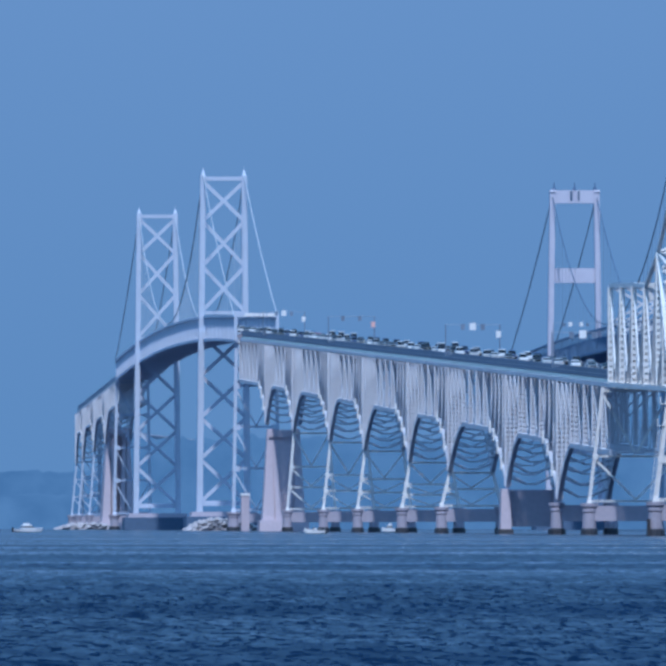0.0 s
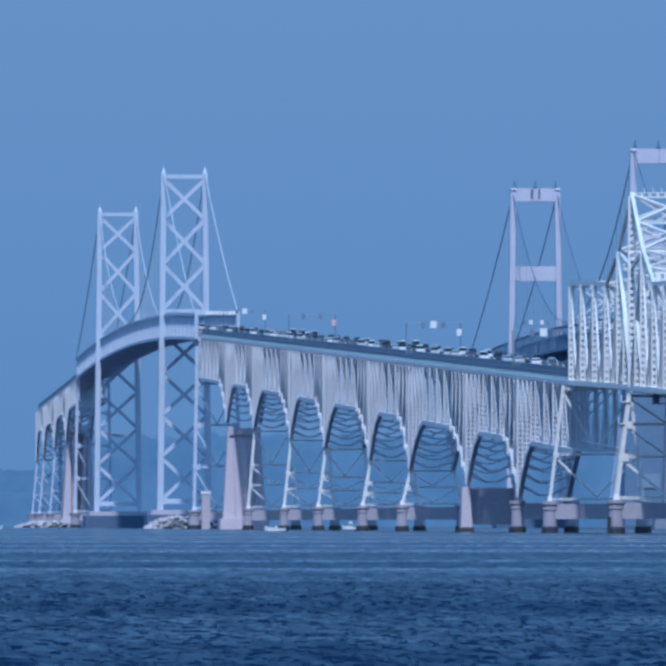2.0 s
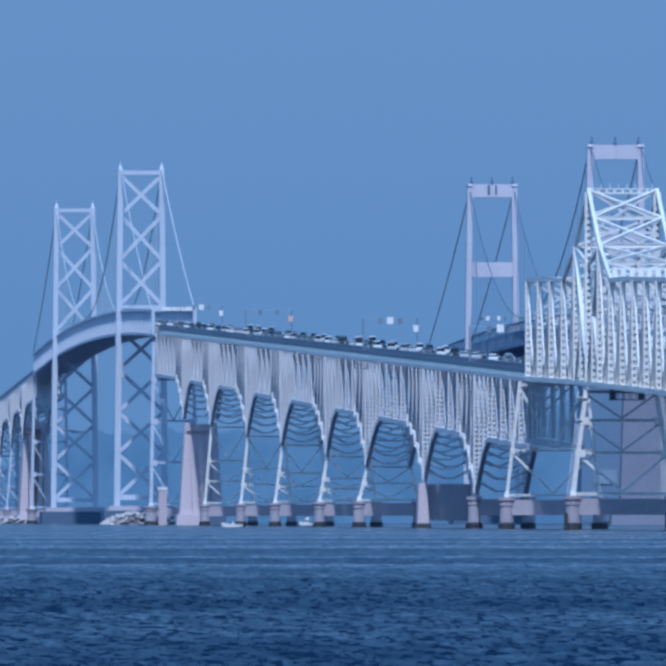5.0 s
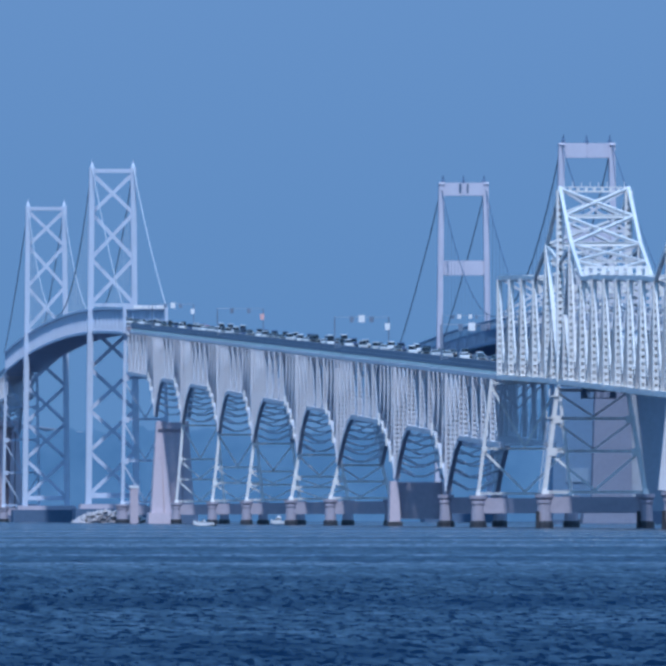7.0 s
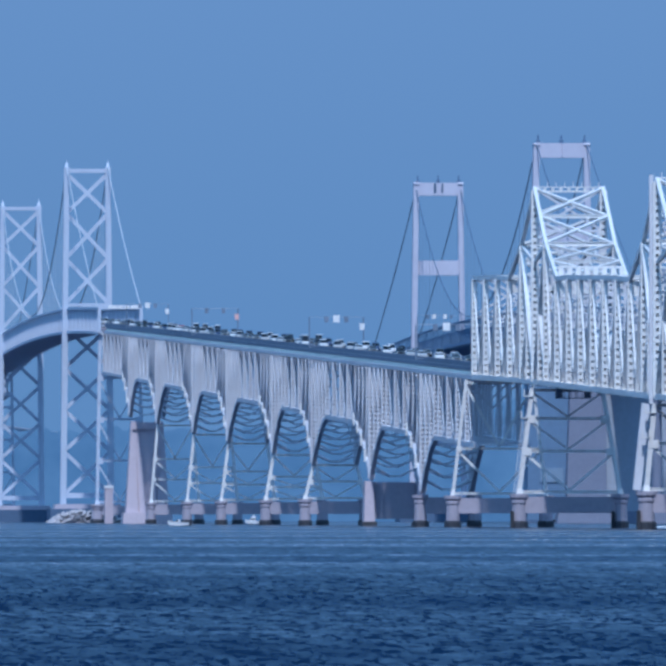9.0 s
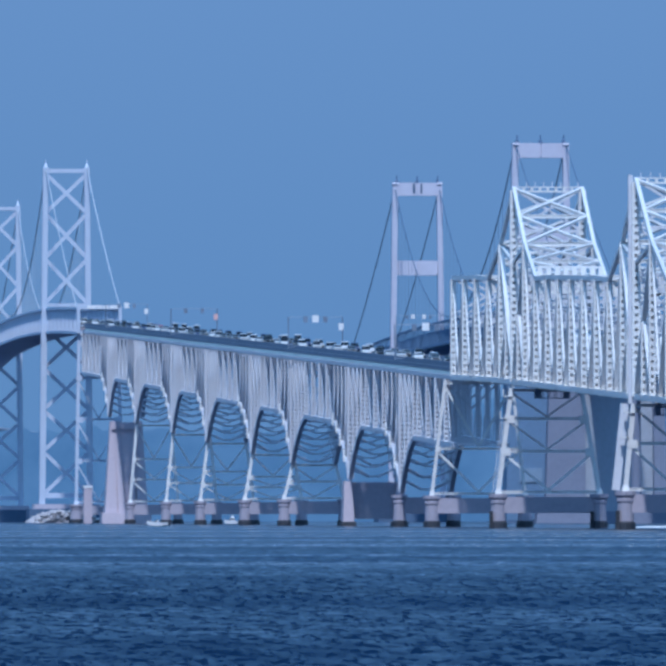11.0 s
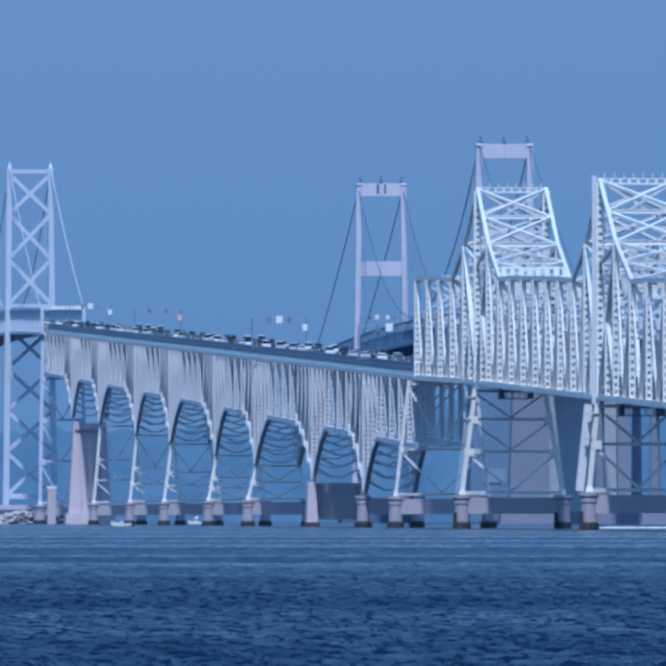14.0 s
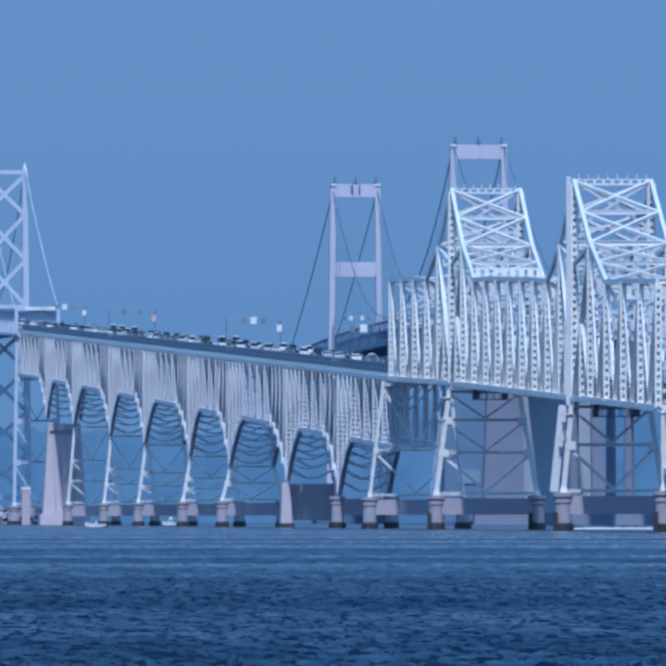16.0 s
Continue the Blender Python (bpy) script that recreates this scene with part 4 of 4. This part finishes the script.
# ---- lane signal gantries ----
def make_gantry(y, x=0.0, half=5.6, lift=7.7, centre=True, side=None, signals=(-2.05, 2.05), boards=(0.0,)):
    ob = thing("signal_gantry", "slim grey gantry with lane signals over the road", "traffic gantry", "lane signal gantries")
    z = level(y) + 2.2
    top = level(y) + lift + 0.5
    for s in (-1, 1):
        pole = part("pole", Geo().tube([(x + s * half, y, z - 0.4), (x + s * half, y, top)], 0.13, 8), RAIL, ob)
        part("bracket", Geo().bar((x + s * (half + 0.1), y, z - 0.1), (x + s * (half - 1.65), y, z - 0.1), 0.2, 0.2), RAIL, pole, "bracket fixed to the deck edge")
    beam = part("beam", Geo().tube([(x - half, y, top), (x + half, y, top)], 0.04, 6), GREY, ob)
    for sx in signals:
        part("signal", Geo().box(x + sx - 0.42, x + sx + 0.42, y - 0.25, y + 0.15, top - 1.1, top + 0.1), RAIL, beam, "dark lane signal box")
    for sx in boards if centre else ():
        part("sign", Geo().box(x + sx - 0.65, x + sx + 0.65, y - 0.12, y + 0.02, top - 1.1, top + 0.35), SIGN, beam, "white sign board")
    if side:
        part("side_sign", Geo().taper((x + half - 0.75, x + half + 0.15, y - 0.3, y - 0.2, level(y) + 5.5), (x + half - 0.85, x + half + 0.25, y - 0.3, y - 0.2, level(y) + 6.9)), side, pole, "sign plate on the pole")
    return ob


make_gantry(3206.0, side=SIGN)
make_gantry(2887.0, centre=False, side=RED)
make_gantry(2448.0, side=SIGN)
make_gantry(2151.0)
make_gantry(4040.0, NEW, 7.6, 69.9 - level(4040.0), signals=(-4.0, 4.0), boards=(-1.9, 1.9))


# ---- traffic ----
def paint(name, c):
    m = bpy.data.materials.new(name)
    m.use_nodes = True
    b = m.node_tree.nodes["Principled BSDF"]
    b.inputs["Base Color"].default_value = (*c, 1)
    b.inputs["Roughness"].default_value = 0.3
    b.inputs["Coat Weight"].default_value = 0.6
    return m


PAINTS = {"white": paint("white_car_paint", (0.82, 0.83, 0.85)), "silver": paint("silver_car_paint", (0.5, 0.52, 0.55)), "black": paint("black_car_paint", (0.015, 0.016, 0.02)),
          "dark blue": paint("blue_car_paint", (0.03, 0.06, 0.16)), "dark grey": paint("grey_car_paint", (0.09, 0.095, 0.11)), "red": paint("red_car_paint", (0.45, 0.04, 0.04))}
LAMP = surface("lamp_lens", (0.85, 0.85, 0.80), 0.15, vary=0.05)
TAIL = surface("tail_lens", (0.5, 0.02, 0.02), 0.2, vary=0.05)


def prism(profile, half, pinch=0.0):
    """A side outline (y, z) swept across the car, drawn in a little at the top."""
    g = Geo()
    zs = [z for _, z in profile]
    lo, hi = min(zs), max(zs)
    n = len(profile)
    for s in (-1, 1):
        g.v += [(s * (half - pinch * (z - lo) / (hi - lo)), y, z) for y, z in profile]
    g.f = [tuple(range(n)), tuple(range(2 * n - 1, n - 1, -1))] + [(i, n + i, n + (i + 1) % n, (i + 1) % n) for i in range(n)]
    return g


def make_vehicle(kind, colour):
    length, roof, cab = {"car": (4.6, 1.45, (-1.1, 1.5)), "suv": (4.8, 1.8, (-0.9, 2.2)), "van": (5.6, 2.35, (-1.6, 2.7)), "box truck": (8.0, 3.0, (-3.6, -1.6))}[kind]
    names = {"car": "car", "suv": "suv", "van": "van", "box truck": "box_truck"}
    ob = thing(names[kind], f"{colour} {kind} in slow traffic on the bridge road", "truck" if kind == "box truck" else "car", "vehicles on the bridge")
    mat, l = PAINTS[colour], length / 2
    if kind == "box truck":
        hull = part("cargo_box", Geo().box(-1.2, 1.2, -1.4, l, 0.9, roof), mat, ob)
        part("cab", prism([(-l, 0.5), (-l, 1.5), (-l + 0.5, 2.5), (-1.5, 2.5), (-1.5, 0.5)], 1.05, 0.1), mat, ob)
        part("chassis", Geo().box(-0.6, 0.6, -l + 0.4, l, 0.5, 0.9), DARK, ob)
        part("windscreen", prism([(-l - 0.01, 1.5), (-l + 0.46, 2.42), (-l + 0.5, 2.42), (-l + 0.05, 1.5)], 0.95, 0.1), GLASS, ob)
    else:
        hull = part("body", prism([(-l, 0.35), (-l - 0.02, 0.75), (-l + 0.3, 0.92), (cab[0], 1.0), (cab[1], 1.02), (l - 0.05, 0.98), (l, 0.5), (l - 0.1, 0.35)], 0.9, 0.06), mat, ob)
        part("glasshouse", prism([(cab[0] - 0.1, 0.98), (cab[0] + 0.75, roof - 0.12), (cab[1] - 0.45, roof - 0.12), (cab[1] + 0.05, 1.0)], 0.80, 0.16), GLASS, ob, "dark glazed cabin")
        part("roof", prism([(cab[0] + 0.62, roof - 0.13), (cab[0] + 0.95, roof), (cab[1] - 0.7, roof), (cab[1] - 0.36, roof - 0.13)], 0.68, 0.06), mat, ob)
    for s in (-1, 1):
        for y in (-l + 0.85, l - 0.9):
            wheel = part("wheel", Geo().tube([(s * 0.68, y, 0.34), (s * 0.9, y, 0.34)], 0.34, 12), TYRE, ob)
            part("rim", Geo().tube([(s * 0.88, y, 0.34), (s * 0.92, y, 0.34)], 0.2, 8), SIGN, wheel, "pale wheel rim")
        part("headlight", Geo().box(s * 0.72 - 0.14, s * 0.72 + 0.14, -l - 0.04, -l + 0.1, 0.62, 0.78), LAMP, hull)
        part("tail_light", Geo().box(s * 0.74 - 0.1, s * 0.74 + 0.1, l - 0.1, l + 0.02, 0.7, 0.92), TAIL, hull)
    return ob


MODELS = [make_vehicle("car", "black"), make_vehicle("suv", "white"), make_vehicle("suv", "black"), make_vehicle("car", "white"), make_vehicle("car", "dark grey"),
          make_vehicle("van", "white"), make_vehicle("suv", "dark blue"), make_vehicle("car", "silver"), make_vehicle("suv", "silver"), make_vehicle("car", "red"), make_vehicle("box truck", "white")]
SHARE = [2.8, 3.6, 3.2, 3.6, 3.0, 1.2, 3, 2.6, 2.6, 0.4, 0.0]
traffic = random.Random(11)
spots = []
for lane in (-1.95, 1.9):
    y = 1600.0 + traffic.uniform(0, 20)
    while y < 3900:
        spots.append((lane + traffic.uniform(-0.25, 0.25), y, lane))
        y += traffic.uniform(17, 44) if y < 3360 else traffic.uniform(30, 70)
first = set()
for x, y, lane in spots:
    k = traffic.choices(range(len(MODELS)), SHARE)[0]
    # height of the road surface over the lower edge, on the trusses below and through
    z = level(y) + (1.20 if EAST_END < y < WEST_END else 1.75)
    m = pose(x, y, z, math.degrees(math.atan(level(y + 1) - level(y))), 0, traffic.uniform(-0.8, 0.8))
    if k in first:
        copy_thing(MODELS[k], m)
    else:
        first.add(k)
        MODELS[k].matrix_basis = m
for k, ob in enumerate(MODELS):
    if k not in first:
        ob.matrix_basis = pose(-2.3, 1590 - 12 * k, level(1590 - 12 * k) + 1.20, 1.2)


# ---- boats ----
HULL = surface("white_gelcoat", (0.85, 0.86, 0.88), 0.3, vary=0.05, scale=1.0)


def make_boat(x, y, length, turn, cabin, label):
    ob = thing("motor_boat", label, "boat", "small boats by the bridge")
    l, w = length / 2, length * 0.17
    g = Geo()
    rings = []
    for f, half, keel, top in ((-1, 0.8, 0.05, 0.75), (-0.4, 1, -0.15, 0.75), (0.3, 0.95, -0.2, 0.85), (0.75, 0.55, -0.1, 1.0), (1, 0.06, 0.35, 1.15)):
        rings.append([(l * f, -w * half, top), (l * f, -w * half * 0.96, keel + 0.25), (l * f, 0, keel), (l * f, w * half * 0.96, keel + 0.25), (l * f, w * half, top)])
    for r in rings:
        g.v += r
    for i in range(4):
        g.f += [(5 * i + k, 5 * i + k + 1, 5 * i + k + 6, 5 * i + k + 5) for k in range(4)]
        g.f.append((5 * i, 5 * i + 5, 5 * i + 9, 5 * i + 4))
    g.f.append((0, 4, 3, 2, 1))
    hull = part("hull", g, HULL, ob)
    part("rub_rail", Geo().path([(p[0][0], p[0][1] - 0.02, p[0][2] - 0.1) for p in rings], 0.03, 0.05).path([(p[4][0], p[4][1] + 0.02, p[4][2] - 0.1) for p in rings], 0.03, 0.05), RAIL, ob, "dark rub rail")
    if cabin:
        cabin_ob = part("cabin", Geo().taper((-l * 0.45, l * 0.45, -w * 0.75, w * 0.75, 0.7), (-l * 0.35, l * 0.15, -w * 0.6, w * 0.6, 1.7)), HULL, ob)
        part("window_band", Geo().taper((-l * 0.43, l * 0.36, -w * 0.76, w * 0.76, 1.05), (-l * 0.38, l * 0.24, -w * 0.69, w * 0.69, 1.4)), GLASS, cabin_ob, "dark window band")
        part("bridge_top", Geo().taper((-l * 0.3, l * 0.05, -w * 0.55, w * 0.55, 1.7), (-l * 0.28, 0, -w * 0.5, w * 0.5, 2.15)), HULL, ob)
    else:
        part("windscreen", Geo().taper((l * 0.1, l * 0.25, -w * 0.6, w * 0.6, 0.8), (0, l * 0.05, -w * 0.5, w * 0.5, 1.25)), GLASS, ob)
        part("console", Geo().box(-l * 0.15, l * 0.1, -w * 0.3, w * 0.3, 0.5, 1.2), HULL, ob)
    part("outboard", Geo().taper((-l - 0.45, -l - 0.05, -0.2, 0.2, -0.1), (-l - 0.4, -l, -0.18, 0.18, 1.1)), DARK, ob)
    ob.matrix_basis = pose(x, y, 0.0, 0, 0, turn)
    return ob


make_boat(-38.0, 2350.0, 4.2, 190, False, "small open white motor boat on the water")
make_boat(-78.2, 2900.0, 7.6, 20, True, "white cabin cruiser on the water off the bridge")
make_boat(16.0, 3000.0, 3.8, 190, True, "small white cabin boat between the piers")


def make_wake(x0, x1, y, seed):
    """Churned foam lying on the water where a boat has passed."""
    rnd = random.Random(seed)
    g = Geo()
    n = 60
    for k in range(n):
        x = x0 + (x1 - x0) * k / n
        w, h = 0.5 + 1.6 * (1 - k / n), rnd.uniform(0.10, 0.26)
        for s in (-1, 1):
            c = y + s * (0.3 + 1.8 * (1 - k / n)) + rnd.uniform(-0.4, 0.4)
            g.taper((x - 0.25, x + 0.35, c - w / 2, c + w / 2, -0.1), (x - 0.08, x + 0.15, c - w / 5, c + w / 5, h))
    return tagged(new("boat_wake", g.mesh("boat_wake", FOAM)), "white foaming boat wake on the water by the piers", "boat wake", kind="stuff")


FOAM = surface("white_foam", (0.80, 0.83, 0.85), 0.8, vary=0.15, scale=3.0)
make_wake(25.0, 40.0, 2012.0, 7)


# ---- rock islands and hut at the tower feet ----
def make_rocks(x0, x1, y0, y1, height, count, label, seed):
    rnd = random.Random(seed)
    g = Geo()
    for _ in range(count):
        x, y = rnd.uniform(x0, x1), rnd.uniform(y0, y1)
        f = 1 - abs((x - (x0 + x1) / 2) / ((x1 - x0) / 2)) ** 3
        r = rnd.uniform(0.5, 1.3)
        z = rnd.uniform(0, height) * f - 0.3
        n0 = len(g.v)
        dirs = [(0, 0, -1), (1, 0, -0.2), (0.3, 1, -0.1), (-0.9, 0.5, 0), (-0.7, -0.7, -0.1), (0.4, -1, 0.1), (0.5, 0.4, 0.8), (-0.4, 0.3, 0.9), (0, -0.5, 0.85)]
        g.v += [(x + a * r * rnd.uniform(0.7, 1.3), y + b * r * rnd.uniform(0.7, 1.3), z + c * r * rnd.uniform(0.5, 0.9)) for a, b, c in dirs]
        g.f += [tuple(n0 + k for k in t) for t in ((0, 2, 1), (0, 3, 2), (0, 4, 3), (0, 5, 4), (0, 1, 5), (1, 2, 6), (2, 3, 7), (2, 7, 6), (3, 4, 7), (4, 5, 8), (4, 8, 7), (5, 1, 8), (1, 6, 8), (6, 7, 8))]
    ob = new("riprap", g.mesh("riprap", STONE))
    return tagged(ob, label, "rocks", kind="stuff")


make_rocks(-12.5, 9.0, 3515, 3545, 3.6, 420, "pale heaped riprap stones round the tower foot", 1)
make_rocks(-26, -4, 4300, 4330, 2.4, 300, "pale riprap stones along the far pier", 2)
hut = thing("service_hut", "tall pinkish concrete service hut with white roof by the anchorage", "hut")
part("wall", Geo().box(-10.6, -8.4, 3225, 3229, 0, 9.6), PINK, hut)
part("roof", Geo().box(-10.8, -8.2, 3224.8, 3229.2, 9.6, 10.3), SIGN, hut, "white flat roof")
